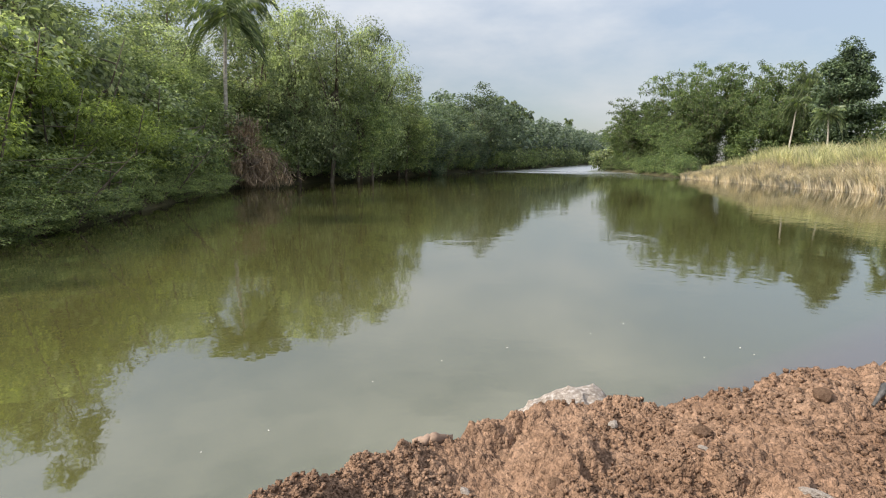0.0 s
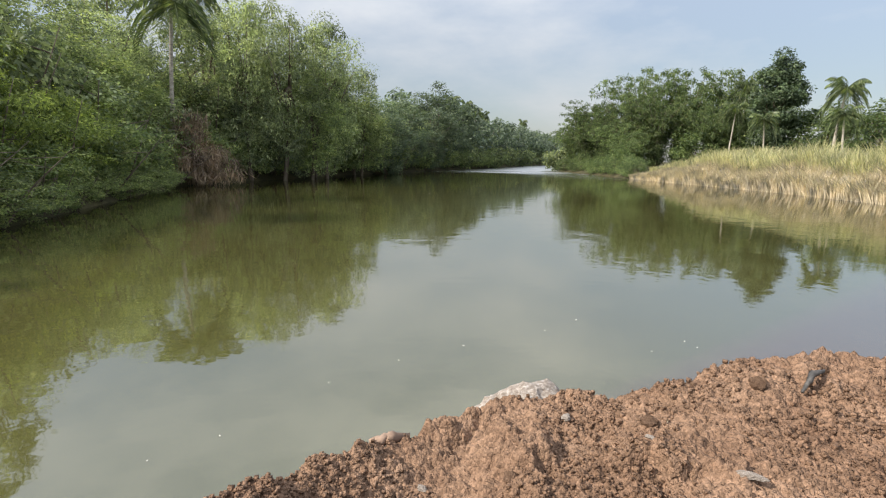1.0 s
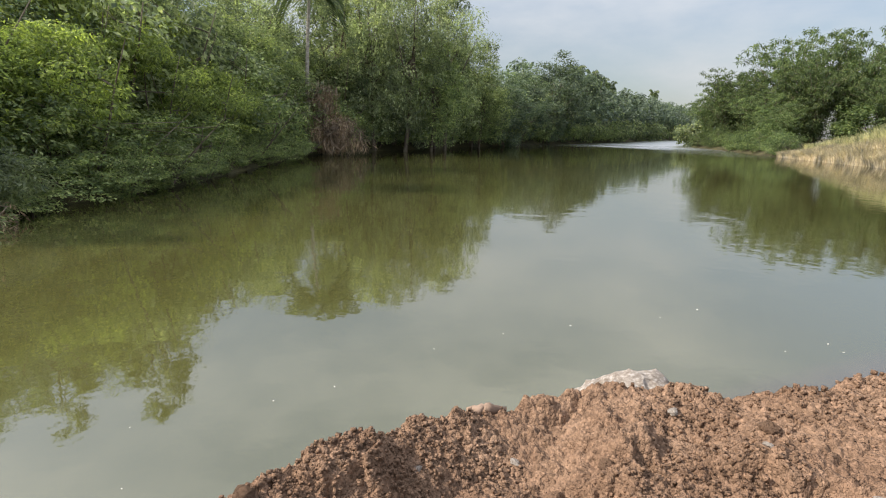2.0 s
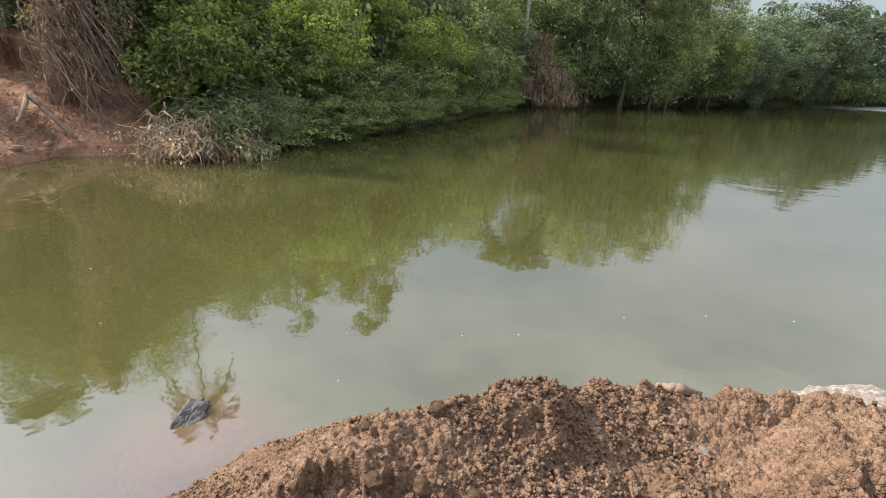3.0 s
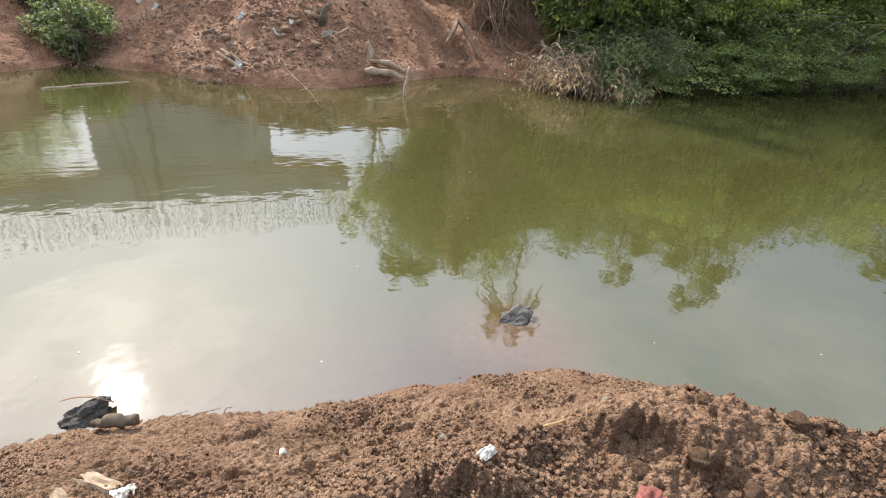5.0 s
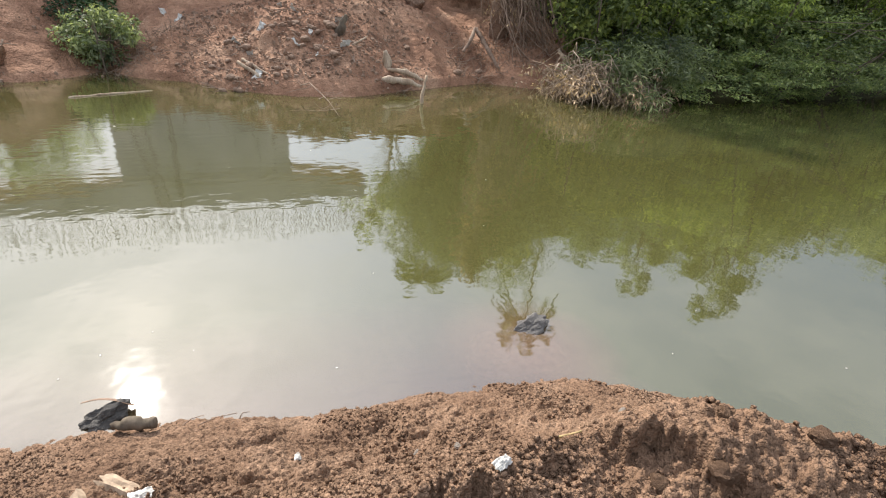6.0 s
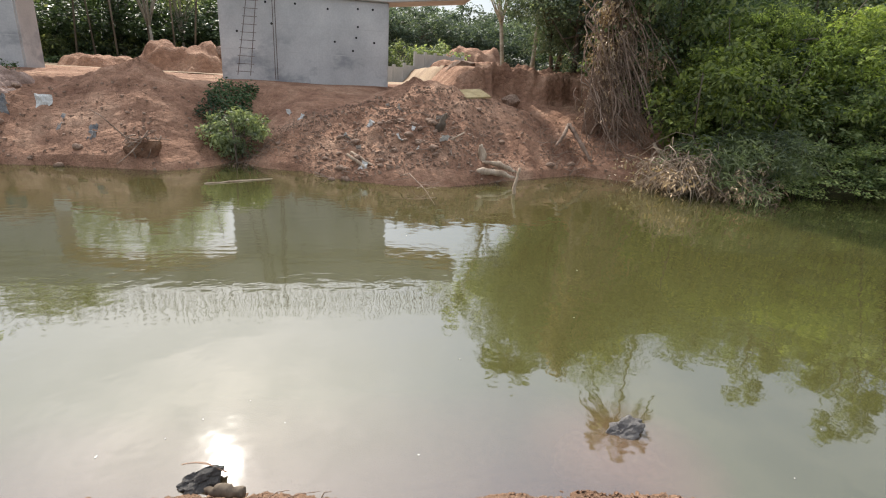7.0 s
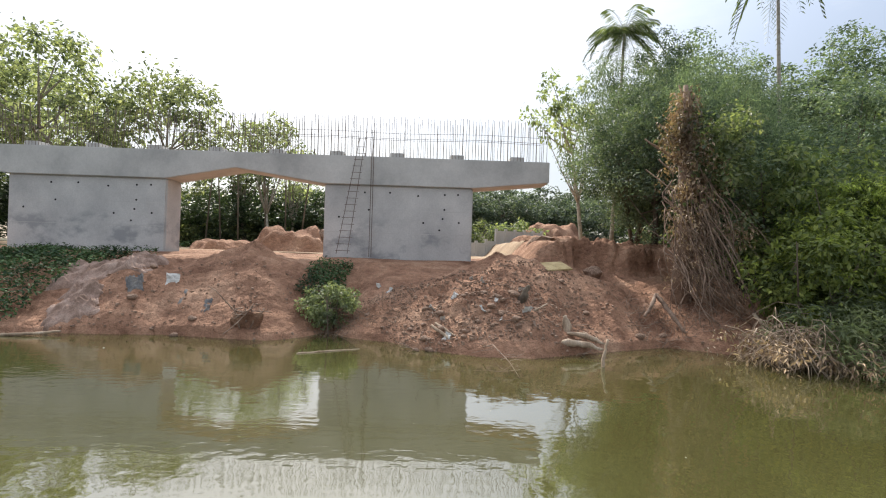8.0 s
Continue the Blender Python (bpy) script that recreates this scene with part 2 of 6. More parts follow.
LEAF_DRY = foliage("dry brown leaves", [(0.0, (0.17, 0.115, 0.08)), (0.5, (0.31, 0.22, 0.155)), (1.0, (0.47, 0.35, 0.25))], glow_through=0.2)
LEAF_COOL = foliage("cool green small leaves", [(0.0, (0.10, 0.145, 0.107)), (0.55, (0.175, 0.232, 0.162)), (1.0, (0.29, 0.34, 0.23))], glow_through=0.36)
# bluish cast of distance haze mixed into the leaf colour
LEAF_MIST = foliage("leaves at the bend tinted for haze", [(0.0, (0.075, 0.105, 0.08)), (0.55, (0.125, 0.165, 0.115)), (1.0, (0.21, 0.25, 0.165))], glow_through=0.42)
# haze and glare towards the sun are painted in as paler leaves
LEAF_HAZY = foliage("leaves paled for haze", [(0.0, (0.17, 0.20, 0.14)), (0.5, (0.26, 0.29, 0.20)), (1.0, (0.36, 0.38, 0.28))], glow_through=0.6)
# far air haze is put into this leaf colour as a blue grey tint
LEAF_FAR = foliage("far leaves tinted blue green for haze", [(0.0, (0.08, 0.108, 0.088)), (0.5, (0.125, 0.16, 0.125)), (1.0, (0.19, 0.23, 0.17))], glow_through=0.36)
REED = foliage("tan dry reeds", [(0.0, (0.34, 0.28, 0.21)), (0.45, (0.44, 0.37, 0.29)), (1.0, (0.55, 0.48, 0.385))], glow_through=0.25, vary=0.05)
REED_GREEN = foliage("yellow green reed tops", [(0.0, (0.22, 0.24, 0.12)), (0.5, (0.36, 0.345, 0.20)), (1.0, (0.50, 0.45, 0.29))], glow_through=0.25, vary=0.05)
VINE = surface("dry woody vines", (0.14, 0.092, 0.066), (0.27, 0.188, 0.137), (0.42, 0.315, 0.235), 3, 20, 0.9, 0.4, 0.01)
DRIFT = surface("weathered driftwood", (0.22, 0.155, 0.105), (0.38, 0.285, 0.20), (0.54, 0.44, 0.335), 4, 30, 0.85, 0.5, 0.01, (1, 1, 0.3))
STONE = surface("grey brown stone", (0.15, 0.095, 0.065), (0.26, 0.17, 0.12), (0.40, 0.29, 0.21), 6, 50, 0.9, 0.6, 0.01)
PALE_ROCK = surface("pale chalky rock", (0.17, 0.135, 0.105), (0.29, 0.245, 0.205), (0.52, 0.475, 0.43), 11, 60, 0.9, 0.7, 0.01)
DARK_ROCK = surface("dark wet rock", (0.03, 0.03, 0.03), (0.075, 0.07, 0.065), (0.17, 0.15, 0.13), 14, 60, 0.55, 0.7, 0.01)
GRANITE = surface("speckled dark rock", (0.04, 0.038, 0.036), (0.12, 0.112, 0.105), (0.38, 0.36, 0.34), 26, 80, 0.6, 0.8, 0.01)
WET_CLAY = surface("rock caked in wet clay", (0.22, 0.145, 0.1), (0.36, 0.25, 0.18), (0.5, 0.37, 0.29), 8, 60, 0.5, 0.5, 0.01)
CLOTH = surface("muddy torn sacking", (0.18, 0.118, 0.088), (0.33, 0.228, 0.178), (0.48, 0.36, 0.295), 2.5, 30, 0.95, 0.6, 0.02)
BLUE_CLOTH = surface("dirty blue cloth", (0.09, 0.088, 0.09), (0.17, 0.165, 0.16), (0.30, 0.265, 0.225), 4, 40, 0.95, 0.6, 0.02)
RED_CLOTH = surface("faded red cloth", (0.17, 0.07, 0.06), (0.28, 0.10, 0.085), (0.36, 0.18, 0.14), 9, 90, 0.95, 0.6, 0.01)
PAPER = surface("white scraps", (0.38, 0.36, 0.32), (0.55, 0.53, 0.49), (0.68, 0.66, 0.62), 6, 40, 0.7, 0.2, 0.004)
PLANK = surface("yellowed board", (0.30, 0.22, 0.10), (0.46, 0.35, 0.17), (0.58, 0.46, 0.26), 3, 30, 0.7, 0.3, 0.005)
CREEPER = foliage("creeper leaves on the ground", [(0.0, (0.03, 0.06, 0.03)), (0.6, (0.06, 0.105, 0.045)), (1.0, (0.11, 0.15, 0.07))], rough=0.85, glow_through=0.15)
HOLE = surface("dark tie hole", (0.02, 0.02, 0.02), (0.035, 0.035, 0.035), (0.05, 0.05, 0.05), 9, 60, 0.95, 0.2, 0.002)


def water_material():
    """Murky water: a green body, clearer in the shallows by the near bank, under a rippled mirror."""
    m = bpy.data.materials.new("murky river water")
    m.use_nodes = True
    n, l = m.node_tree.nodes, m.node_tree.links
    n.clear()

    def math_node(op, a, b=None, clamp=False):
        k = n.new("ShaderNodeMath")
        k.operation, k.use_clamp = op, clamp
        for s, v in zip(k.inputs, (a, b)):
            if isinstance(v, bpy.types.NodeSocket):
                l.new(v, s)
            elif v is not None:
                s.default_value = v
        return k.outputs["Value"]

    out = n.new("ShaderNodeOutputMaterial")
    geo, sep = n.new("ShaderNodeNewGeometry"), n.new("ShaderNodeSeparateXYZ")
    l.new(geo.outputs["Position"], sep.inputs["Vector"])
    big, small = tex(n, l, 0.09, 4, 0.5), tex(n, l, 1.3, 5, 0.6)
    murk = ramp(n, [(0.35, (0.068, 0.066, 0.021)), (0.65, (0.086, 0.080, 0.027))])
    l.new(big.outputs["Fac"], murk.inputs["Fac"])
    # silt stirred up along the near bank
    edge = math_node("ADD", math_node("MULTIPLY", sep.outputs["X"], 1.0), math_node("MULTIPLY", math_node("MAXIMUM", math_node("SUBTRACT", sep.outputs["Y"], 1.6), 0.0), -1.7))
    edge = math_node("ADD", edge, math_node("MULTIPLY", small.outputs["Fac"], 0.5))
    near = n.new("ShaderNodeMapRange")
    near.inputs["From Min"].default_value, near.inputs["From Max"].default_value = -3.5, -2.25
    l.new(edge, near.inputs["Value"])
    bank_silt = mix(n, l, near.outputs["Result"], murk.outputs["Color"], (0.135, 0.094, 0.054))
    body, clear = n.new("ShaderNodeBsdfDiffuse"), n.new("ShaderNodeBsdfTransparent")
    clear.inputs["Color"].default_value = (0.75, 0.62, 0.42, 1)
    spot = n.new("ShaderNodeVectorMath")
    spot.operation = "DISTANCE"
    l.new(geo.outputs["Position"], spot.inputs[0])
    spot.inputs[1].default_value = (-2.80, 1.84, 0.0)
    ring = n.new("ShaderNodeMapRange")
    ring.inputs["From Min"].default_value, ring.inputs["From Max"].default_value = 0.75, 0.15
    ring.inputs["To Max"].default_value = 0.85
    l.new(math_node("ADD", spot.outputs["Value"], math_node("MULTIPLY", math_node("SUBTRACT", small.outputs["Fac"], 0.5), 0.5)), ring.inputs["Value"])
    # mud stirred up round the sunken rock
    silt = mix(n, l, ring.outputs["Result"], bank_silt, (0.18, 0.108, 0.062))
    l.new(silt, body.inputs["Color"])
    see = math_node("MAXIMUM", math_node("MULTIPLY", near.outputs["Result"], 0.4), math_node("MULTIPLY", ring.outputs["Result"], 0.35))
    under = n.new("ShaderNodeMixShader")
    l.new(see, under.inputs["Fac"])
    l.new(body.outputs["BSDF"], under.inputs[1])
    l.new(clear.outputs["BSDF"], under.inputs[2])
    gloss = n.new("ShaderNodeBsdfGlossy")
    fres = n.new("ShaderNodeFresnel")
    fres.inputs["IOR"].default_value = 1.31
    r1, r2, r3 = tex(n, l, 0.8, 2, 0.5, (1.0, 1.0, 1.0)), tex(n, l, 3.6, 2, 0.5), tex(n, l, 0.045, 3, 0.5)
    patch = ramp(n, [(0.45, (0.35, 0.35, 0.35)), (0.65, (1.0, 1.0, 1.0))])
    l.new(r3.outputs["Fac"], patch.inputs["Fac"])
    height = math_node("ADD", r1.outputs["Fac"], math_node("MULTIPLY", r2.outputs["Fac"], 0.36))
    # short wavelets ruffle the water before the bridge
    off_bank, reach = n.new("ShaderNodeMapRange"), n.new("ShaderNodeMapRange")
    off_bank.inputs["From Min"].default_value, off_bank.inputs["From Max"].default_value = -4.5, -7.5
    reach.inputs["From Min"].default_value, reach.inputs["From Max"].default_value = 3.5, -0.5
    l.new(sep.outputs["X"], off_bank.inputs["Value"])
    l.new(sep.outputs["Y"], reach.inputs["Value"])
    ruffle = math_node("MULTIPLY", off_bank.outputs["Result"], reach.outputs["Result"])
    r4 = tex(n, l, 2.6, 3, 0.5, (2.4, 0.8, 1.0))
    height = math_node("ADD", height, math_node("MULTIPLY", math_node("MULTIPLY", r4.outputs["Fac"], ruffle), 0.5))
    bp = n.new("ShaderNodeBump")
    bp.inputs["Distance"].default_value = 0.05
    wind = n.new("ShaderNodeMapRange")  # a breeze ruffles the reach at the bend
    wind.inputs["From Min"].default_value, wind.inputs["From Max"].default_value = 70.0, 105.0
    wind.inputs["To Max"].default_value = 0.5
    drift = math_node("ADD", sep.outputs["Y"], math_node("MULTIPLY", math_node("SUBTRACT", r3.outputs["Fac"], 0.5), 90.0))
    l.new(drift, wind.inputs["Value"])
    l.new(math_node("ADD", math_node("MULTIPLY", ruffle, 0.03), math_node("ADD", math_node("MULTIPLY", wind.outputs["Result"], 0.55), 0.03)), gloss.inputs["Roughness"])
    l.new(math_node("ADD", math_node("MULTIPLY", patch.outputs["Color"], 0.27), wind.outputs["Result"]), bp.inputs["Strength"])
    l.new(height, bp.inputs["Height"])
    for node in (gloss, fres):
        l.new(bp.outputs["Normal"], node.inputs["Normal"])
    ms = n.new("ShaderNodeMixShader")
    l.new(math_node("POWER", fres.outputs["Fac"], 0.45), ms.inputs["Fac"])
    l.new(under.outputs["Shader"], ms.inputs[1])
    l.new(gloss.outputs["BSDF"], ms.inputs[2])
    l.new(ms.outputs["Shader"], out.inputs["Surface"])
    return m


WATER = water_material()


# ---- mesh helpers ----
def mesh_np(name, verts, quads, mat, smooth=False):
    """A mesh from arrays of corners and four-sided faces."""
    verts, quads = np.asarray(verts, np.float32), np.asarray(quads, np.int32)
    me = bpy.data.meshes.new(name)
    me.vertices.add(len(verts))
    me.vertices.foreach_set("co", verts.ravel())
    me.loops.add(quads.size)
    me.loops.foreach_set("vertex_index", quads.ravel())
    me.polygons.add(len(quads))
    me.polygons.foreach_set("loop_start", np.arange(0, quads.size, 4, dtype=np.int32))
    me.update(calc_edges=True)
    me.polygons.foreach_set("use_smooth", np.full(len(quads), smooth))
    me.materials.append(mat)
    return me


def child(name, me, parent=None, label="", at=None):
    ob = new(name, me)
    if parent is not None:
        ob.parent = parent
    if at is not None:
        ob.matrix_basis = at
    if label:
        ob["label"] = label
    return ob


class Geo:
    """Gathers corners and four-sided faces of one mesh."""

    def __init__(self):
        self.v, self.q, self.n = [], [], 0

    def add(self, verts, quads):
        verts = np.asarray(verts, float).reshape(-1, 3)
        self.v.append(verts)
        self.q.append(np.asarray(quads, int).reshape(-1, 4) + self.n)
        self.n += len(verts)
        return self

    def tube(self, pts, radii, sides=6):
        pts = np.asarray(pts, float)
        radii = np.broadcast_to(np.asarray(radii, float), (len(pts),))
        d = np.gradient(pts, axis=0)
        d /= np.linalg.norm(d, axis=1)[:, None] + 1e-9
        ref = np.array([0.31, 0.87, 0.12]) if abs(d[0][2]) > 0.8 else np.array([0.05, 0.1, 1.0])
        u = np.cross(d, ref)
        u /= np.linalg.norm(u, axis=1)[:, None] + 1e-9
        w = np.cross(d, u)
        a = np.arange(sides) * 2 * np.pi / sides
        ring = pts[:, None] + radii[:, None, None] * (u[:, None] * np.cos(a)[None, :, None] + w[:, None] * np.sin(a)[None, :, None])
        k = len(pts)
        i, j = np.meshgrid(np.arange(k - 1), np.arange(sides), indexing="ij")
        jn = (j + 1) % sides
        quads = np.stack([i * sides + j, i * sides + jn, (i + 1) * sides + jn, (i + 1) * sides + j], -1).reshape(-1, 4)
        verts = np.concatenate([ring.reshape(-1, 3), pts[:1], pts[-1:]])
        e0, e1 = k * sides, k * sides + 1
        caps = [(e0, (s + 1) % sides, s, e0) for s in range(0)]
        for s in range(0, sides - 1, 2):
            caps.append((e0, (s + 2) % sides, s + 1, s))
            b = (k - 1) * sides
            caps.append((e1, b + s, b + s + 1, b + (s + 2) % sides))
        return self.add(verts, np.concatenate([quads, np.array(caps)]))

    def box(self, lo, hi):
        (x0, y0, z0), (x1, y1, z1) = lo, hi
        v = [(x0, y0, z0), (x1, y0, z0), (x1, y1, z0), (x0, y1, z0), (x0, y0, z1), (x1, y0, z1), (x1, y1, z1), (x0, y1, z1)]
        return self.add(v, [(0, 3, 2, 1), (4, 5, 6, 7), (0, 1, 5, 4), (1, 2, 6, 5), (2, 3, 7, 6), (3, 0, 4, 7)])

    def leaves(self, rng, centres, radii, each, length, width, up=0.5, droop=0.3, shell=0.55):
        c = np.repeat(np.asarray(centres, float), each, axis=0)
        r = np.repeat(np.broadcast_to(np.asarray(radii, float), (len(centres), 3)) if np.ndim(radii) else np.full((len(centres), 3), float(radii)), each, axis=0)
        k = len(c)
        d = rng.normal(size=(k, 3))
        d /= np.linalg.norm(d, axis=1)[:, None]
        pos = c + d * r * (shell + (1 - shell) * rng.random((k, 1)))
        nrm = d * 0.8 + np.array([0, 0, up]) + rng.normal(size=(k, 3)) * 0.45
        nrm /= np.linalg.norm(nrm, axis=1)[:, None]
        ax = rng.normal(size=(k, 3)) + d * 0.7 - np.array([0, 0, droop * 2])
        ax -= nrm * np.sum(ax * nrm, axis=1)[:, None]
        ax /= np.linalg.norm(ax, axis=1)[:, None] + 1e-9
        side = np.cross(nrm, ax)
        s = (0.6 + 0.8 * rng.random((k, 1)))
        L, W = length * s, width * s * 0.5
        mid = pos + ax * L * 0.45 + nrm * L * 0.08
        v = np.stack([pos, mid + side * W, pos + ax * L, mid - side * W], 1).reshape(-1, 3)
        return self.add(v, np.arange(4 * k).reshape(-1, 4))

    def mesh(self, name, mat, smooth=False):
        return mesh_np(name, np.concatenate(self.v), np.concatenate(self.q), mat, smooth)


def empty(name):
    ob = new(name)
    ob.empty_display_size = 0.2
    return ob


def grid_quads(a, b):
    i, j = np.meshgrid(np.arange(a - 1), np.arange(b - 1), indexing="ij")
    return np.stack([i * b + j, (i + 1) * b + j, (i + 1) * b + j + 1, i * b + j + 1], -1).reshape(-1, 4)


# ---- terrain ----
LEFT_SHORE = [(-13.5, -300), (-13.6, -60), (-13.8, -12), (-14.2, -7.4), (-13.7, -4.6), (-14.3, -3.2), (-14.1, -1.4), (-13.1, -0.4), (-12.4, 1.0), (-12.4, 2.3),
              (-13.4, 4.2), (-14.5, 6.5), (-13.4, 8.2), (-12.7, 10.5), (-12.6, 14), (-12.4, 19), (-13.6, 27), (-15.6, 40), (-12.9, 49),
              (-4.7, 71), (16.7, 110), (31, 140), (52, 190), (85, 250), (150, 330), (400, 480)]
RIGHT_SHORE = [(-2.9, -300), (-3.0, -40), (-3.0, -6), (-2.75, -1.4), (-2.75, -0.6), (-2.53, 0.1), (-2.53, 1.2), (-2.45, 1.9), (-2.0, 2.7), (-1.0, 3.5), (0.5, 3.9), (2.2, 4.3),
               (4, 4.5), (8, 4.8), (14, 5.5), (21, 10), (28, 19), (33, 29), (35, 42), (35, 58), (35.3, 71), (37, 92), (38, 112), (52, 150), (75, 205), (125, 290), (400, 420)]
RIVER = np.array(LEFT_SHORE + RIGHT_SHORE[::-1], float)


def shore_distance(x, y, line):
    p = np.array(line, float)
    best = np.full(x.shape, 1e9)
    for (ax, ay), (bx, by) in zip(p[:-1], p[1:]):
        dx, dy = bx - ax, by - ay
        s = np.clip(((x - ax) * dx + (y - ay) * dy) / (dx * dx + dy * dy), 0, 1)
        best = np.minimum(best, np.hypot(x - ax - s * dx, y - ay - s * dy))
    return best


def in_river(x, y):
    inside = np.zeros(x.shape, bool)
    p = RIVER
    for (ax, ay), (bx, by) in zip(p, np.roll(p, -1, axis=0)):
        if ay == by:
            continue
        inside ^= ((ay > y) != (by > y)) & (x < (bx - ax) * (y - ay) / (by - ay) + ax)
    return inside


def bumpy(x, y, cx, cy, sx, sy):
    return np.exp(-((x - cx) / sx) ** 2 - ((y - cy) / sy) ** 2)


def land(x, y):
    """Height of the land and the river bed, without the fine relief."""
    dl, dr = shore_distance(x, y, LEFT_SHORE), shore_distance(x, y, RIGHT_SHORE)
    wet = in_river(x, y)
    bed = -np.minimum(1.6, 0.45 * np.minimum(dl, dr)) - 0.01
    left = dl < dr
    z_left = 2.25 * (1 - np.exp(-(dl / 2.7) ** 0.98))
    z_right = np.where(y > 25, 1.2, 0.95) * (1 - np.exp(-dr / 2.2))
    # spoil heaps tipped on the bank before the bridge
    z_left = z_left + 0.55 * bumpy(x, y, -17.6, -6.9, 1.9, 1.6) + 0.62 * bumpy(x, y, -17.4, 2.4, 1.8, 1.5) + 0.30 * bumpy(x, y, -17.3, 4.8, 1.8, 1.5)
    z_left = z_left - 1.0 * bumpy(x, y, -16.4, -3.3, 2.0, 1.15) + 0.35 * bumpy(x, y, -16.3, -9.6, 2.2, 1.3)
    # two fans of soil tipped over the edge, each with a pointed top
    for cx, cy, top, run in ((-17.9, -6.5, 2.5, 0.66), (-17.6, 2.0, 2.5, 0.60)):
        fan = top - run * np.hypot(x - cx, 0.85 * (y - cy)) + 0.10 * np.sin(5.0 * np.arctan2(y - cy, x - cx) + cx)
        z_left = np.where(fan > 0.0, np.maximum(z_left, fan) + 0.12 * np.exp(-((fan - z_left) / 0.3) ** 2), z_left)
    # cut step towards the trees, heaps and the rising ground behind the bridge
    z_left = z_left + 1.0 * smooth01((x * -1 - 19.3 - 0.45 * vnoise(y * 1.3, y * 0, 19) - 0.2 * vnoise(y * 4.1, x * 2, 20)) / 0.5) * smooth01((y - 3.4) / 1.2) * smooth01((16 - y) / 4)
    z_left = z_left + 5.5 * smooth01((-x - 60) / 60) * smooth01((x + 260) / 80) * smooth01((60 - np.abs(y - 12)) / 40)
    return np.where(wet, bed, np.where(left, z_left, z_right))


BANK_BOX = (-26.5, -12.0, -21.0, 10.5)


def in_box(x, y, grow=0.0):
    return (x > BANK_BOX[0] - grow) & (x < BANK_BOX[1] + grow) & (y > BANK_BOX[2] - grow) & (y < BANK_BOX[3] + grow)


def build_ground():
    az = np.linspace(0, 2 * np.pi, 381)
    r = np.concatenate([[0.0], np.geomspace(0.5, 3500, 170)])
    rr, aa = np.meshgrid(r, az, indexing="ij")
    x, y = rr * np.cos(aa), rr * np.sin(aa)
    z = land(x, y)
    z = z + np.where(z > 0, 0.10, 0.03) * fbm(x * 0.35, y * 0.35, 4, 5) * smooth01(rr / 4)
    z = np.where(in_box(x, y, -0.4) | ((x < -26) & (x > -58) & (y > -38) & (y < 22)), z - 0.7, z)
    z = z - 0.5 * smooth01((5.5 - rr) / 0.7)
    ob = new("ground", mesh_np("ground", np.stack([x, y, z], -1).reshape(-1, 3), grid_quads(*x.shape), LAND, True))
    tagged(ob, "dark earth and river bed under trees and grass", "ground", kind="structure")


def bank_top(x, y):
    """Height of the tipped soil below the bridge, with its lumps and gullies."""
    z = land(x, y)
    dry = smooth01((z + 0.05) / 0.4)
    slope = smooth01((x + 23.0 - 1.6 * smooth01((1.5 - y) / 1.0)) / 2.0)
    rubbly = 0.35 + 0.65 * smooth01(1 - np.hypot((x + 14.2) / 2.2, (y - 1.2) / 3.2)) + 0.3 * smooth01(vnoise(x * 0.5, y * 0.5, 13)) + 1.3 * smooth01(1.3 - np.abs(x + 19.9) / 0.9) * smooth01((y - 2.8) / 1.2)
    z = z + dry * slope * (0.20 * fbm(x * 0.6, y * 0.6, 3, 11) + rubbly * (0.20 * lumps(x * 1.3, y * 1.3, 3, 0.4) + 0.11 * lumps(x * 3.1, y * 3.1, 9, 0.5)
                           + 0.07 * lumps(x * 6.0, y * 6.0, 21, 0.5)) + 0.045 * fbm(x * 3, y * 3, 4, 31, 0.6))
    # runnels washed down the face, and slabs broken off along the water
    z = z - dry * slope * 0.16 * np.abs(vnoise(y * 1.3 + 0.7 * fbm(x * 0.7, y * 0.7, 2, 8), x * 0.22, 14)) * smooth01(z / 0.6)
    scarp = 0.10 + 0.08 * vnoise(y * 1.1, y * 0, 17)
    z = z + slope * np.where(z > 0, scarp * smooth01(z / 0.05) * np.exp(-np.maximum(z, 0) / 0.45), 0)
    return z + (1 - slope) * 0.05 * fbm(x * 0.8, y * 0.8, 4, 12)


def build_bank():
    """The stretch of tipped soil below the bridge."""
    x, y = np.meshgrid(np.arange(BANK_BOX[0], BANK_BOX[1], 0.062), np.arange(BANK_BOX[2], BANK_BOX[3], 0.062), indexing="ij")
    ob = new("spoil_bank", mesh_np("spoil_bank", np.stack([x, y, bank_top(x, y)], -1).reshape(-1, 3), grid_quads(*x.shape), BANK_SOIL, True))
    tagged(ob, "steep bank of tipped reddish soil below the bridge", "bank", kind="structure")


def build_yard():
    """Trampled sandy ground and tipped heaps behind the bridge."""
    x, y = np.meshgrid(np.arange(-60, -26.3, 0.32), np.arange(-40, 24, 0.32), indexing="ij")
    z = land(x, y) + 0.06 * fbm(x * 0.7, y * 0.7, 4, 15) + 0.10 * lumps(x * 1.1, y * 1.1, 16, 0.4) * smooth01((land(x, y) - 2.5) / 0.5)
    ob = new("yard", mesh_np("yard", np.stack([x, y, z], -1).reshape(-1, 3), grid_quads(*x.shape), SAND, True))
    tagged(ob, "pale sandy trampled ground with earth heaps behind the bridge", "bare ground", kind="structure")


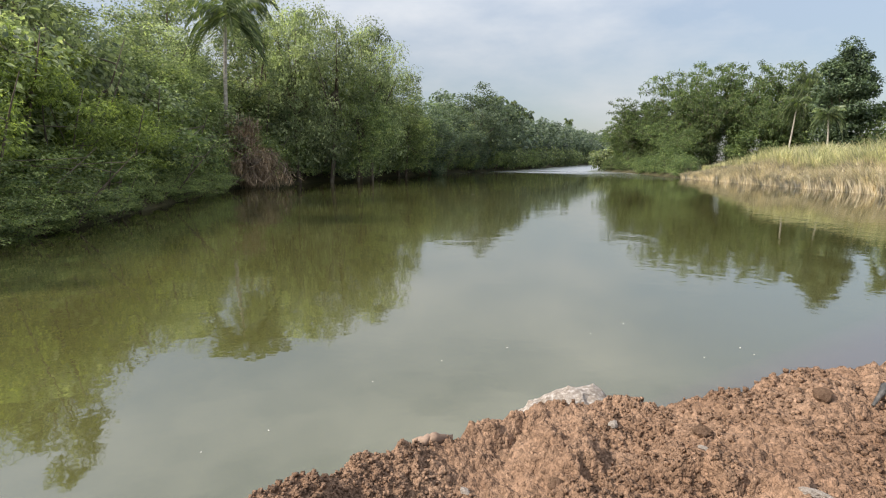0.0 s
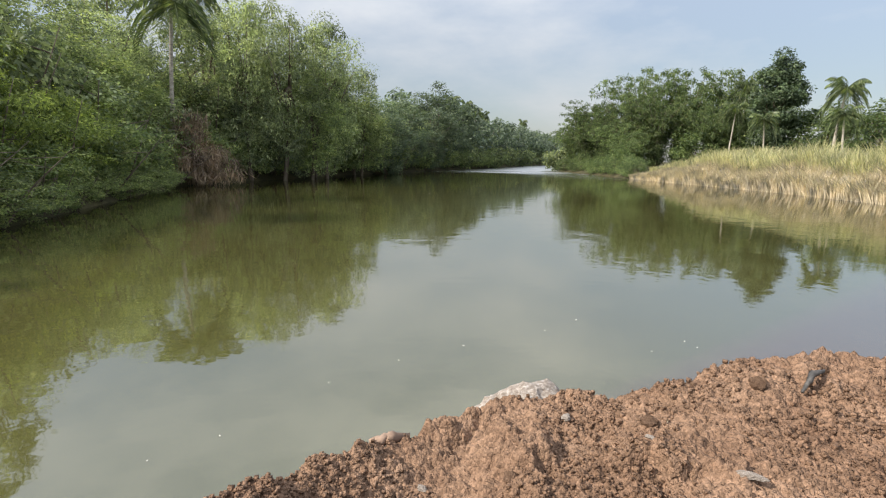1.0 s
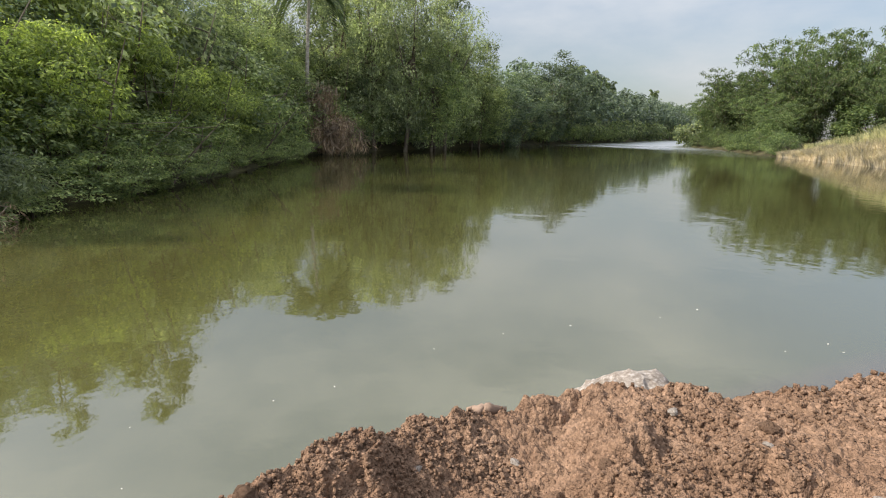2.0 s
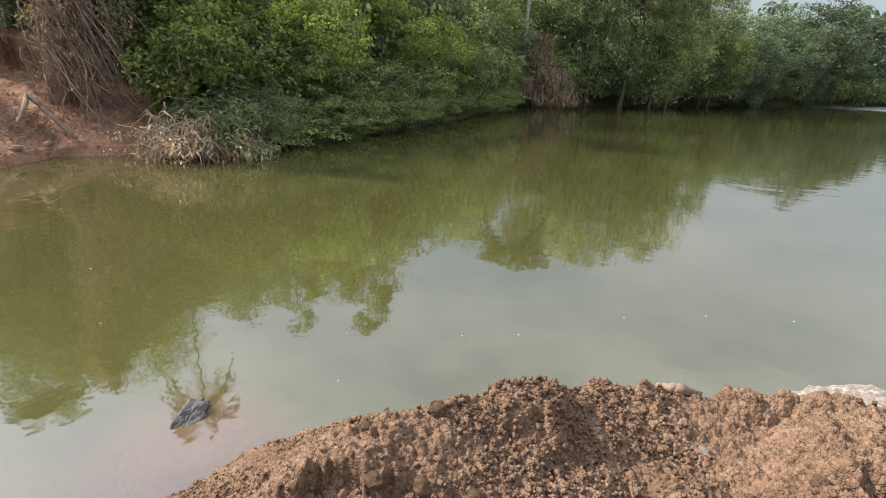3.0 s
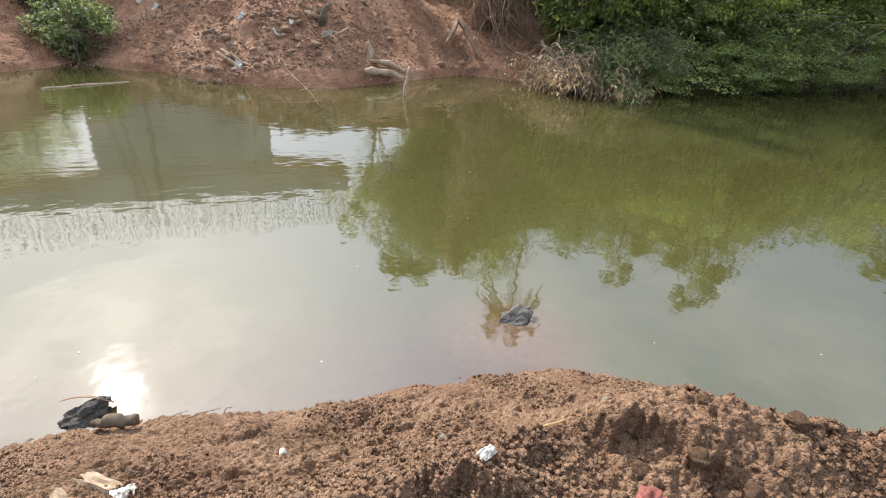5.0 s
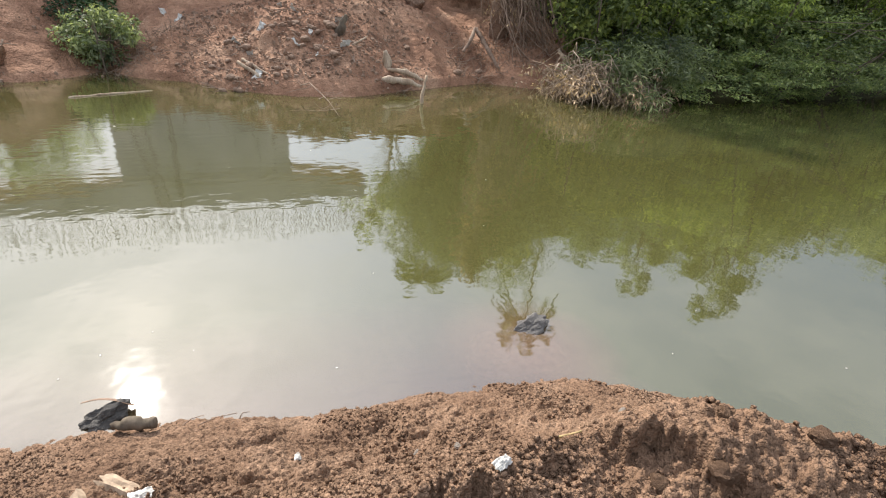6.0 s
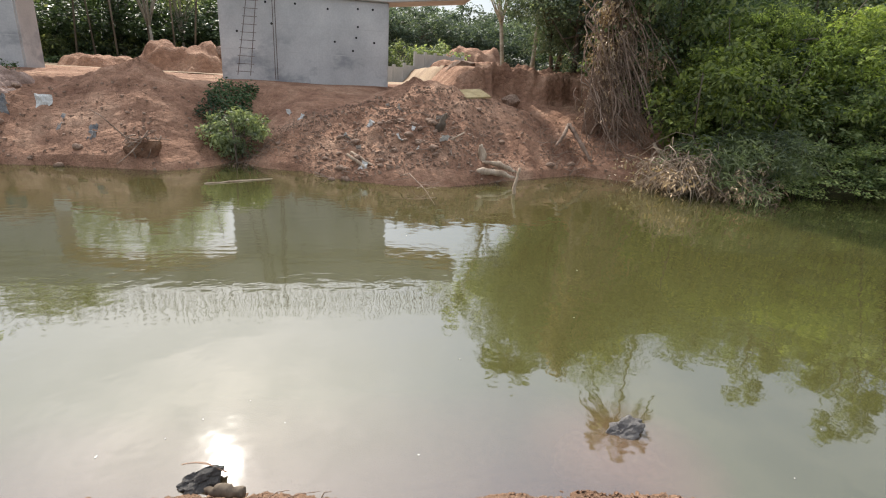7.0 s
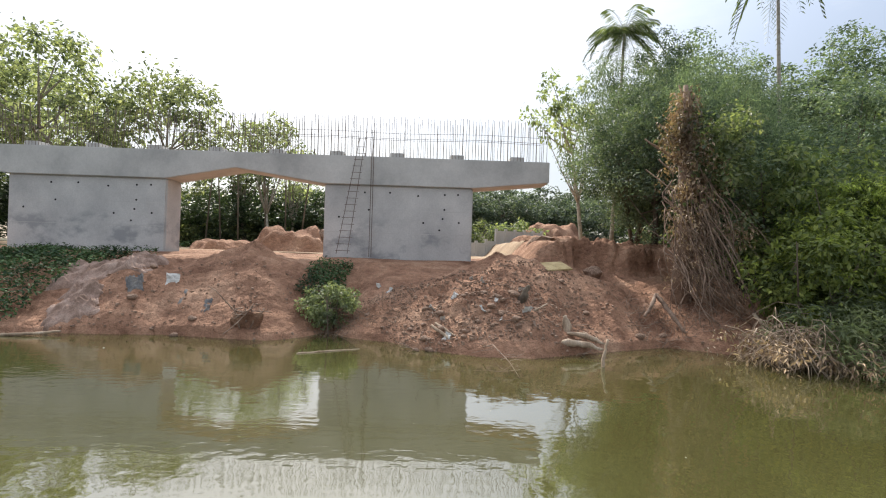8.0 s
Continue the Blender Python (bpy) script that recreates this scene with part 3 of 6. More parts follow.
def build_heap(cx, cy, sx, sy, h, seed):
    """One tipped heap of brown earth behind the bridge."""
    u, v = np.meshgrid(np.linspace(-1.9, 1.9, 60), np.linspace(-1.9, 1.9, 60), indexing="ij")
    x, y = cx + u * sx, cy + v * sy
    bump_h = h * (0.82 + 0.25 * fbm(u * 1.3, v * 1.3, 3, seed + 1)) * smooth01((1.45 - np.hypot(u, v) * (1 + 0.35 * fbm(u * 1.2, v * 1.2, 3, seed))) / 0.75)
    z = land(x, y) + bump_h + 0.22 * lumps(x * 2, y * 2, seed, 0.5) * smooth01(bump_h / 0.4) - 0.12
    ob = new("earth_mound", mesh_np("earth_mound", np.stack([x, y, z], -1).reshape(-1, 3), grid_quads(60, 60), BANK_SOIL, True))
    tagged(ob, "tipped heap of brown earth behind the bridge", "earth heap", "earth heaps behind the bridge")


# crest of the near mound round the viewer: bearing in degrees, distance, height
CREST = [(-200, 1.3, 0.85), (-181, 1.1, 1.05), (-170, 1.2, 0.9), (20, 3.4, 1.58), (46, 3.2, 1.61), (52, 3.0, 1.58), (57, 2.8, 1.49), (65, 2.7, 1.38), (72, 2.7, 1.33), (80, 2.62, 1.16),
         (91, 2.35, 1.19), (102, 2.0, 1.29), (116, 1.7, 1.34), (127, 1.62, 1.27), (135, 1.5, 1.2), (150, 1.2, 1.14), (165, 1.12, 1.08), (179, 1.1, 1.05), (195, 1.2, 0.95), (210, 1.3, 0.85), (240, 1.4, 0.8)]


def mound_height(x, y):
    a = np.degrees(np.arctan2(y, x))
    a = np.where(a < -100, a + 360, a)
    r = np.hypot(x, y)
    tab = np.array([c for c in CREST if c[0] >= 20])
    rc, zc = np.interp(a, tab[:, 0], tab[:, 1]), np.interp(a, tab[:, 0], tab[:, 2])
    inner = zc - (zc - 0.98) * np.clip((rc - r) / rc, 0, 1) ** 1.25
    dr = shore_distance(x, y, RIGHT_SHORE)
    wet = in_river(x, y)
    side = np.where(wet, -dr, dr)
    rs = np.maximum(r + side, rc + 0.5)
    f = np.clip((r - rc) / (rs - rc), 0, 1.6)
    outer = zc * (1 - f) - 0.05 * np.sin(np.clip(f, 0, 1) * np.pi)
    z = np.where(r < rc, inner, outer)
    # small broken steps where the soil has slumped
    for a0, a1, r0, h in ((117, 139, 1.40, 0.085), (142, 163, 1.10, 0.06), (96, 112, 1.75, 0.05), (52, 66, 2.1, 0.06), (70, 82, 1.95, 0.05)):
        s = r - r0 - 0.06 * vnoise(a * 0.35, a * 0 + a0, 5) - 0.025 * vnoise(a * 1.3, r * 9, 6)
        win = smooth01((a - a0) / 5) * smooth01((a1 - a) / 5)
        z = z + h * win * (smooth01(s / 0.022) * np.exp(-np.maximum(s, 0) / 0.35) - 0.35 * np.exp(-(np.minimum(s, 0) / 0.12) ** 2) * (s < 0))
    return z


def soil_relief(x, y):
    """Crumbly clods of many sizes, in rough and in trampled patches."""
    warp = 0.05 * fbm(x * 5, y * 5, 3, 41)
    u, v = x + warp, y - warp * 0.7
    rough_here = 0.35 + 0.65 * smooth01(0.5 + 1.1 * fbm(x * 1.6, y * 1.6, 2, 52))
    z = 0.05 * fbm(x * 1.7, y * 1.7, 3, 61) + 0.030 * fbm(x * 6, y * 6, 3, 66)
    z = z + rough_here * (0.13 * lumps(u * 4.1, v * 4.1, 71, 0.25) + 0.055 * lumps(u * 10, v * 10, 81, 0.4) + 0.032 * lumps(u * 19, v * 19, 91, 0.5))
    z = z + 0.022 * lumps(u * 33, v * 33, 101, 0.8) + 0.014 * lumps(x * 56, y * 56, 107, 0.9) + 0.016 * fbm(x * 28, y * 28, 3, 111, 0.7)
    return z - 0.055


def mound_surface(x, y):
    z = mound_height(x, y)
    return z + soil_relief(x, y) * (0.35 + 0.65 * smooth01((z + 0.1) / 0.5))


def build_mound():
    az = np.radians(np.arange(36, 218, 0.2))
    r = np.concatenate([np.geomspace(0.8, 3.3, 370), np.geomspace(3.34, 4.9, 40)])
    rr, aa = np.meshgrid(r, az, indexing="ij")
    x, y = rr * np.cos(aa), rr * np.sin(aa)
    z = mound_surface(x, y)
    ob = new("dirt_mound", mesh_np("dirt_mound", np.stack([x, y, z], -1).reshape(-1, 3), grid_quads(*x.shape), SOIL, True))
    tagged(ob, "mound of loose crumbly brown soil beside the water", "dirt mound", kind="structure")


def build_trodden():
    """The trodden soil behind and under the viewer, that joins the mound to the low bank."""
    verts, quads, start = [], [], 0
    for az, r in ((np.radians(np.arange(0, 361, 4)), np.linspace(0.0, 0.85, 14)), (np.radians(np.arange(217, 398, 1.0)), np.linspace(0.8, 6.6, 120))):
        rr, aa = np.meshgrid(r, az, indexing="ij")
        x, y = rr * np.cos(aa), rr * np.sin(aa)
        a = np.degrees(aa) % 360
        away = np.where((a > 218) | (a < 36), np.minimum((a - 218) % 360, (36 - a) % 360), 0)
        w = 1 - smooth01(away / 35)
        low = land(x, y)
        base = low + np.where(low > 0, 1, 0) * (0.95 - low) * np.exp(-(rr / 2.4) ** 2) + 0.5 * soil_relief(x, y) - 0.12 * smooth01((rr - 5.3) / 0.9)
        z = w * mound_surface(x, y) + (1 - w) * base - 0.006
        verts.append(np.stack([x, y, z], -1).reshape(-1, 3))
        quads.append(np.asarray(grid_quads(*x.shape)) + start)
        start += x.size
    ob = new("trodden_soil", mesh_np("trodden_soil", np.concatenate(verts), np.concatenate(quads), SOIL, True))
    tagged(ob, "trodden brown soil behind the crumbly mound", "bare soil", kind="structure")


def build_water():
    g = Geo()
    g.add([(-700, -600, 0), (700, -600, 0), (700, 900, 0), (-700, 900, 0)], [(0, 1, 2, 3)])
    ob = new("water", g.mesh("water", WATER))
    tagged(ob, "calm murky green river water with faint ripples", "river water", kind="structure")


build_ground()
build_bank()
build_yard()
build_mound()
build_trodden()
build_water()
build_heap(-31, -8.7, 2.0, 1.9, 1.7, 3)
build_heap(-70, 16.5, 4.5, 3.4, 5.0, 9)
build_heap(-29.5, -12.2, 1.4, 1.7, 0.75, 5)
build_heap(-40, 8.5, 3.0, 2.4, 0.9, 7)



# ---- unfinished bridge ----
BX = -22.3


def rounded_box(lo, hi, mat, name, bevel=0.03):
    bm = bmesh.new()
    bmesh.ops.create_cube(bm, size=1.0)
    for v in bm.verts:
        v.co = Vector([(a + b) / 2 + c * (b - a) for a, b, c in zip(lo, hi, v.co)])
    bmesh.ops.bevel(bm, geom=bm.edges[:], offset=bevel, segments=2, affect="EDGES")
    me = bpy.data.meshes.new(name)
    bm.to_mesh(me)
    bm.free()
    me.materials.append(mat)
    return me


def pier(y0, y1, z0, z1, holes, seed):
    root = empty("bridge_pier")
    wall = child("wall", rounded_box((BX - 1.3, y0, z0 - 0.7), (BX, y1, z1), WALL_CONCRETE, "wall", 0.05), root)
    g = Geo().tube([(-0.02, 0, 0), (0.004, 0, 0)], 0.045, 10)
    me = g.mesh("tie_hole", HOLE)
    for y, z in holes:
        child("tie_hole", me, wall, at=pose(BX + 0.003, y, z))
    rng = np.random.default_rng(seed)
    lift = Geo().box((0, y0 + 0.06, -0.008), (0.006, y1 - 0.06, 0.008)).mesh("lift_line", CONCRETE)
    for z in (z0 + 0.95, z0 + 1.95):
        child("lift_line", lift, wall, at=pose(BX - 0.001, 0, z))
    tagged(root, "wide grey concrete wall pier with stains and tie holes", "bridge pier", "piers of the unfinished bridge")
    return root


def holes(y0, y1):
    return [(y0 + (y1 - y0) * f, z) for f, z in ((0.27, 5.0), (0.44, 5.02), (0.63, 4.92), (0.81, 5.0), (0.9, 5.02), (0.1, 3.9), (0.67, 3.75), (0.8, 3.95), (0.91, 3.8), (0.78, 3.45), (0.81, 4.35), (0.30, 4.25))]


pier(-5.05, 1.4, 2.3, 5.32, holes(-5.05, 1.4), 1)
pier(-18.65, -11.87, 2.3, 5.32, holes(-18.65, -11.87), 2)
pier(-32.3, -25.5, 2.3, 5.32, holes(-32.3, -25.5), 3)


def cap_beam():
    root = empty("cap_beam")
    prof = [(-36.0, 5.66), (-32.3, 5.32), (-25.5, 5.32), (-22.0, 5.88), (-18.65, 5.32), (-11.87, 5.32), (-8.9, 5.88), (-5.05, 5.32), (1.4, 5.32), (4.7, 5.66)]
    x0, x1, top = BX - 1.45, BX + 0.12, 6.56
    bm = bmesh.new()
    lower = [bm.verts.new((x1, y, z)) for y, z in prof]
    ends = [bm.verts.new((x1, prof[-1][0], top)), bm.verts.new((x1, prof[0][0], top))]
    face = bm.faces.new(lower + ends)
    ext = bmesh.ops.extrude_face_region(bm, geom=[face])
    for v in [e for e in ext["geom"] if isinstance(e, bmesh.types.BMVert)]:
        v.co.x = x0
    bmesh.ops.recalc_face_normals(bm, faces=bm.faces[:])
    bmesh.ops.bevel(bm, geom=bm.edges[:], offset=0.025, segments=2, affect="EDGES")
    me = bpy.data.meshes.new("beam")
    bm.to_mesh(me)
    bm.free()
    me.materials.append(CONCRETE)
    beam = child("beam", me, root)
    block = rounded_box((-0.36, -0.3, 0), (0.36, 0.3, 0.25), CONCRETE, "bearing_block", 0.015)
    y = 3.33
    while y > -35:
        child("bearing_block", block, beam, at=pose(BX - 0.62, y, 6.56))
        y -= 2.66
    # starter bars standing out of the cap
    rng = np.random.default_rng(12)
    bars = []
    for k in range(3):
        h = 1.72 + 0.05 * k
        lean = 0.02 * (k - 1)
        bars.append(Geo().tube([(0, 0, -0.05), (0, lean * 0.4, h * 0.5), (0.01, lean, h)], 0.0112, 5).mesh("starter_bar", STEEL))
    y = 4.6
    while y > -24:
        tilt = rng.normal() * (0.6 if y > -6.5 else 4.0)
        child("starter_bar", bars[int(rng.integers(3))], beam, at=pose(BX - 0.08, y, 6.56, rng.normal() * 0.5 + tilt, rng.normal() * 1.0, 0))
        y -= 0.142 + rng.normal() * 0.012
    y = 4.6
    while y > -13:
        child("starter_bar", bars[int(rng.integers(3))], beam, at=pose(BX - 1.2, y, 6.56, rng.normal() * 0.8, rng.normal(), 0))
        y -= 0.30 + rng.normal() * 0.03
    for z, x in ((7.65, BX - 0.05), (7.42, BX - 0.06), (7.6, BX - 1.2)):
        g = Geo().tube([(x, y, z + 0.03 * math.sin(y * 0.9)) for y in np.linspace(-24, 4.55, 40)], 0.009, 5)
        child("tie_bar", g.mesh("tie_bar", STEEL), beam)
    tagged(root, "long grey concrete pier cap with tapered ends and rusty starter bars", "cap beam")


cap_beam()


def ladder():
    """Ladder welded from reinforcing bars, leaning on the pier."""
    root = empty("bar_ladder")
    foot, top = np.array([BX + 0.75, -4.1, 2.3]), np.array([BX + 0.2, -3.45, 7.35])
    across = np.array([0.0, 0.22, 0.0])
    for s in (-1, 1):
        child("rail", Geo().tube([foot + across * s * 1.05, top + across * s * 0.55], 0.014, 6).mesh("rail", STEEL), root)
    for k in range(17):
        f = (k + 0.5) / 18
        c = foot * (1 - f) + top * f
        w = 1.4 * (1 - 0.45 * f)
        child("rung", Geo().tube([c - across * w, c + across * w * 1.1], 0.012, 6).mesh("rung", STEEL), root)
    for dy in (0.0, 0.09):
        child("long_bar", Geo().tube([(BX + 0.25, -3.02 + dy, 2.2), (BX + 0.16, -3.05 + dy, 7.7)], 0.014, 6).mesh("long_bar", STEEL), root)
    tagged(root, "tall ladder welded from rusty steel bars leaning on the pier", "ladder")


ladder()


def fence_behind():
    """Low fence of concrete posts and panels behind the bridge."""
    root = empty("fence")
    post = rounded_box((-0.09, -0.11, -0.4), (0.09, 0.11, 1.2), CONCRETE, "post", 0.02)
    panel = rounded_box((-0.035, 0.0, -0.3), (0.035, 0.92, 1.05), CONCRETE, "panel", 0.01)
    turn = math.degrees(math.atan2(0.45, 0.8))
    for k in range(9):
        x, y = -38.0 - 0.45 * k, 2.1 + 0.8 * k
        z = ground_z(x, y)
        child("post", post, root, at=pose(x, y, z, 0, 0, turn))
        if k < 8:
            child("panel", panel, root, at=pose(x, y, z, 0, 0, turn))
    tagged(root, "low grey fence of concrete posts and panels behind the bridge", "fence")


def ground_z(x, y):
    return float(land(np.array([x * 1.0]), np.array([y * 1.0]))[0])


fence_behind()


# ---- plants ----
def crown_clumps(rng, h, wide, base, clumps):
    mid, half = (h + base) / 2, (h - base) / 2
    d = rng.normal(size=(clumps, 3))
    d /= np.linalg.norm(d, axis=1)[:, None]
    rad = (0.40 + 0.60 * rng.random((clumps, 1)) ** 0.6) * (0.80 + 0.34 * rng.random((clumps, 1)))
    c = d * rad * np.array([wide / 2, wide / 2, half]) + np.array([0, 0, mid])
    low = np.clip((c[:, 2:3] - base) / (half * 2), 0, 1)
    c[:, :2] *= 0.78 + 0.32 * np.sin(low * np.pi)
    return c


def broadleaf(seed, h, wide, base, clumps, each, leaf, mat, label, bark=BARK, name="tree", category="tree", clump_r=1.0, stems=1, aspect=0.5, group="", droop=0.3, flat=0.75):
    """A tree or bush: trunk with limbs, and a crown of leaf clumps with an uneven outline."""
    rng = np.random.default_rng(seed)
    root = empty(name)
    c = crown_clumps(rng, h, wide, base, clumps)
    g = Geo()
    rs = clump_r * (0.5 + 0.9 * rng.random((clumps, 1))) * np.array([[1.15, 1.15, flat]])
    g.leaves(rng, c, rs, each, leaf, leaf * aspect, droop=droop)
    # loose sprays that break the outline
    spray = c[rng.integers(0, clumps, clumps // 2)] * np.array([1.12, 1.12, 1.0]) + np.array([0, 0, 0.35 * clump_r])
    g.leaves(rng, spray, clump_r * 0.55, max(4, each // 5), leaf, leaf * aspect, droop=droop, shell=0.1)
    t = Geo()
    for s in range(stems):
        off = rng.normal(size=2) * (0.0 if stems == 1 else 0.14 * wide)
        top = np.array([off[0] * 2 + rng.normal() * 0.1 * wide, off[1] * 2 + rng.normal() * 0.1 * wide, h * 0.82])
        pts = [np.array([off[0], off[1], -0.4]) * (1 - k) + top * k + np.array([math.sin(5 * k + s), math.cos(4 * k + 2 * s), 0]) * 0.03 * h * k * (1 - k) for k in np.linspace(0, 1, 7)]
        r0 = 0.015 * h / stems ** 0.4 + 0.02
        t.tube(pts, np.linspace(r0, r0 * 0.2, 7), 7)
        for k in range(max(3, 16 // stems)):
            a, b = pts[int(rng.integers(2, 6))], c[int(rng.integers(len(c)))]
            m = (a + b) / 2 + np.array([0, 0, -0.06 * h * rng.random()])
            t.tube([a, m, b], [r0 * 0.42, r0 * 0.25, r0 * 0.08], 5)
    child("trunk", t.mesh("trunk", bark, True), root)
    child("crown", g.mesh("crown", mat), root)
    tagged(root, label, category, group)
    return root


def put(template, spots, sink=0.1, true=False):
    """Sets a plant at the first spot and copies of it at the others: x, y, turn, scale, height scale."""
    for k, (x, y, turn, s, sz) in enumerate(spots):
        z = max(ground_z(x, y), -0.1)
        m = Matrix.LocRotScale((x, y, z - sink), Euler((0, 0, radians(turn))), (s, s, sz))
        if k == 0:
            template.matrix_basis = m
        else:
            copy_thing(template, m @ Matrix.Diagonal((1 / spots[0][3], 1 / spots[0][3], 1 / spots[0][4], 1)) if true else m)


def along(line, lo, hi, step, offset, jitter, rng, s=(0.9, 1.2), sz=(0.85, 1.15), side=1):
    """Spots along a shore line between two places of its list, at an offset inland."""
    out = []
    for (ax, ay), (bx, by) in zip(line[lo:hi], line[lo + 1:hi + 1]):
        n = max(1, int(math.hypot(bx - ax, by - ay) / step + rng.random()))
        nx, ny = -(by - ay) * side, (bx - ax) * side
        nn = math.hypot(nx, ny)
        for k in range(n):
            f, o = (k + rng.random() * 0.7) / n, offset + jitter * rng.random()
            out.append((ax + (bx - ax) * f + nx / nn * o, ay + (by - ay) * f + ny / nn * o, rng.random() * 360,
                        s[0] + (s[1] - s[0]) * rng.random(), sz[0] + (sz[1] - sz[0]) * rng.random()))
    return out


rp = np.random.default_rng(77)
BANK_TREES = "trees along the river bank"
# tall trees on the wooded bank
dark = broadleaf(1, 15, 8.5, 1.0, 110, 185, 0.215, LEAF_DARK, "tall dark green broadleaf tree on the river bank", clump_r=1.25, group=BANK_TREES)
put(dark, [(-13.5, 54, 0, 1, 1.1), (-8.0, 60, 70, 1, 1.1), (-17, 50, 140, 1.1, 0.85), (-24, 47, 200, 1.1, 0.76), (-24, 38, 280, 1.1, 0.68), (-22.5, 30, 30, 1.0, 0.64),
           (-33, 38, 70, 1.2, 1.15), (-28, 56, 120, 1.2, 1.1), 
           (-4.2, 70, 30, 0.95, 0.88), (-19, 60, 250, 1.2, 1.0)])
grey = broadleaf(2, 15, 7.5, 0.8, 105, 120, 0.27, LEAF_GREY, "tall grey green tree with drooping sprays on the bank", clump_r=1.15, aspect=0.36, droop=0.6, group=BANK_TREES)
put(grey, [(-9.8, 51.5, 0, 1, 1.12), (-6.4, 57, 60, 1.0, 0.98), (-12.5, 50, 100, 0.95, 0.96), (-20.5, 42, 160, 1.0, 0.64), (-19, 27, 220, 0.9, 0.50)])
mids = broadleaf(3, 13, 8, 0.3, 100, 160, 0.25, LEAF_MID, "mid green broadleaf tree on the river bank", clump_r=1.2, group=BANK_TREES)
put(mids, [(-7.5, 54, 0, 0.9, 0.8), (-3.2, 68, 50, 1, 0.98), (-9, 68, 10, 1.3, 1.12), (-19, 33.5, 0, 0.9, 0.68), (-18.5, 38, 130, 0.9, 0.72), (-27, 30, 40, 1.1, 1.1), (-26, 24, 140, 1.1, 0.84)])
misty = broadleaf(26, 13, 8, 0.2, 90, 120, 0.34, LEAF_MIST, "dark tree along the bend of the river with a blue haze tint", clump_r=1.3, group=BANK_TREES)
put(misty, [(0.0, 77, 110, 1.0, 0.72), (3.0, 87, 200, 1, 0.8), (9.5, 99.5, 30, 1.15, 1.15), (16, 116, 300, 1.1, 1.02), (-3, 84, 70, 1.3, 0.76), (4, 106, 10, 1.3, 0.95), (7.5, 94, 220, 0.8, 0.6), (13, 107, 20, 0.9, 0.7)], true=True)
# far river trees: their haze is only the leaf tint
far = broadleaf(4, 12.5, 10, 0.1, 50, 32, 0.85, LEAF_FAR, "green tree far along the river with haze in its leaf colour", clump_r=1.6, group="far trees along the river")
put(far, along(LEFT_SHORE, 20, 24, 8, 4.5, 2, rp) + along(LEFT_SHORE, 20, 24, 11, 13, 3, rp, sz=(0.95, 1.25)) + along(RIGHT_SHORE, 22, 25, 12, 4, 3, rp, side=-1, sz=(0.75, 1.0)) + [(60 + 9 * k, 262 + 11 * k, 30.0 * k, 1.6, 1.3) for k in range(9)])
# undergrowth that hangs over the water's edge
low = broadleaf(5, 4.2, 5.2, -0.3, 52, 70, 0.23, LEAF_MID, "low leafy shrub hanging over the water's edge", name="shrub", category="shrub", clump_r=0.8, stems=4, group="shrubs along the water")
put(low, along(LEFT_SHORE, 16, 21, 3.6, 0.9, 1.3, rp, (0.8, 1.2), (0.75, 1.25)))
over = broadleaf(35, 4.0, 5.2, -0.3, 52, 60, 0.31, LEAF_BAMBOO, "dull green shrub under the bamboo at the water's edge", name="shrub", category="shrub", clump_r=0.8, stems=4, aspect=0.3, group="shrubs along the water")
put(over, along(RIGHT_SHORE, 20, 22, 4.5, 0.8, 1.2, rp, (0.8, 1.1), (0.5, 0.9), side=-1), true=True)
lowd = broadleaf(6, 5.5, 5.5, -0.2, 52, 80, 0.25, LEAF_GREY, "dull green shrub on the wooded bank", name="shrub", category="shrub", clump_r=0.9, stems=4, group="shrubs along the water")
put(lowd, along(LEFT_SHORE, 15, 21, 4.2, 3.6, 1.5, rp, (0.9, 1.3), (0.85, 1.35)))
lowfar = broadleaf(7, 5, 8, -0.4, 40, 36, 0.6, LEAF_DARK, "dark shrub at the far water's edge", name="shrub", category="shrub", clump_r=1.2, stems=3, group="far shrubs along the water")
put(lowfar, along(LEFT_SHORE, 20, 24, 12, 1.2, 1.0, rp) + [(-47 - 2 * rp.random(), -34 + 3.2 * k, 40.0 * k, 0.6, 0.5) for k in range(14)] + along(RIGHT_SHORE, 22, 24, 12, 1.0, 1.0, rp, side=-1))
lime = broadleaf(8, 4.7, 5.4, 0.1, 80, 190, 0.15, LEAF_LIME, "yellow green bush leaning over the water", name="bush", category="bush", clump_r=0.72, stems=5, flat=0.36, aspect=0.4, group="bushes on the river bank")
put(lime, [(-14.6, 19.6, 0, 1.0, 1.0), (-14.6, 15.6, 80, 1.0, 0.95), (-15.0, 24.2, 160, 1.0, 0.9), (-17.0, 18.6, 10, 1.15, 1.3), (-17.4, 23.5, 200, 1.1, 1.25), (-15.4, 12.6, 30, 0.75, 0.85), (-16.6, 29.0, 250, 1.0, 0.9)])
edge = broadleaf(20, 3.5, 4.4, -0.3, 64, 84, 0.145, LEAF_MID, "bright green bush hanging over the water", name="bush", category="bush", clump_r=0.6, stems=4, flat=0.42, aspect=0.4, group="bushes on the river bank")
put(edge, along(LEFT_SHORE, 13, 17, 2.2, -0.1, 0.6, rp, (0.6, 0.9), (0.3, 0.6)), true=True)
leafy = broadleaf(9, 4.2, 5.0, -0.3, 90, 78, 0.18, LEAF_MID, "dense green bush trailing into the river", name="bush", category="bush", clump_r=0.62, stems=5, group="bushes on the river bank")
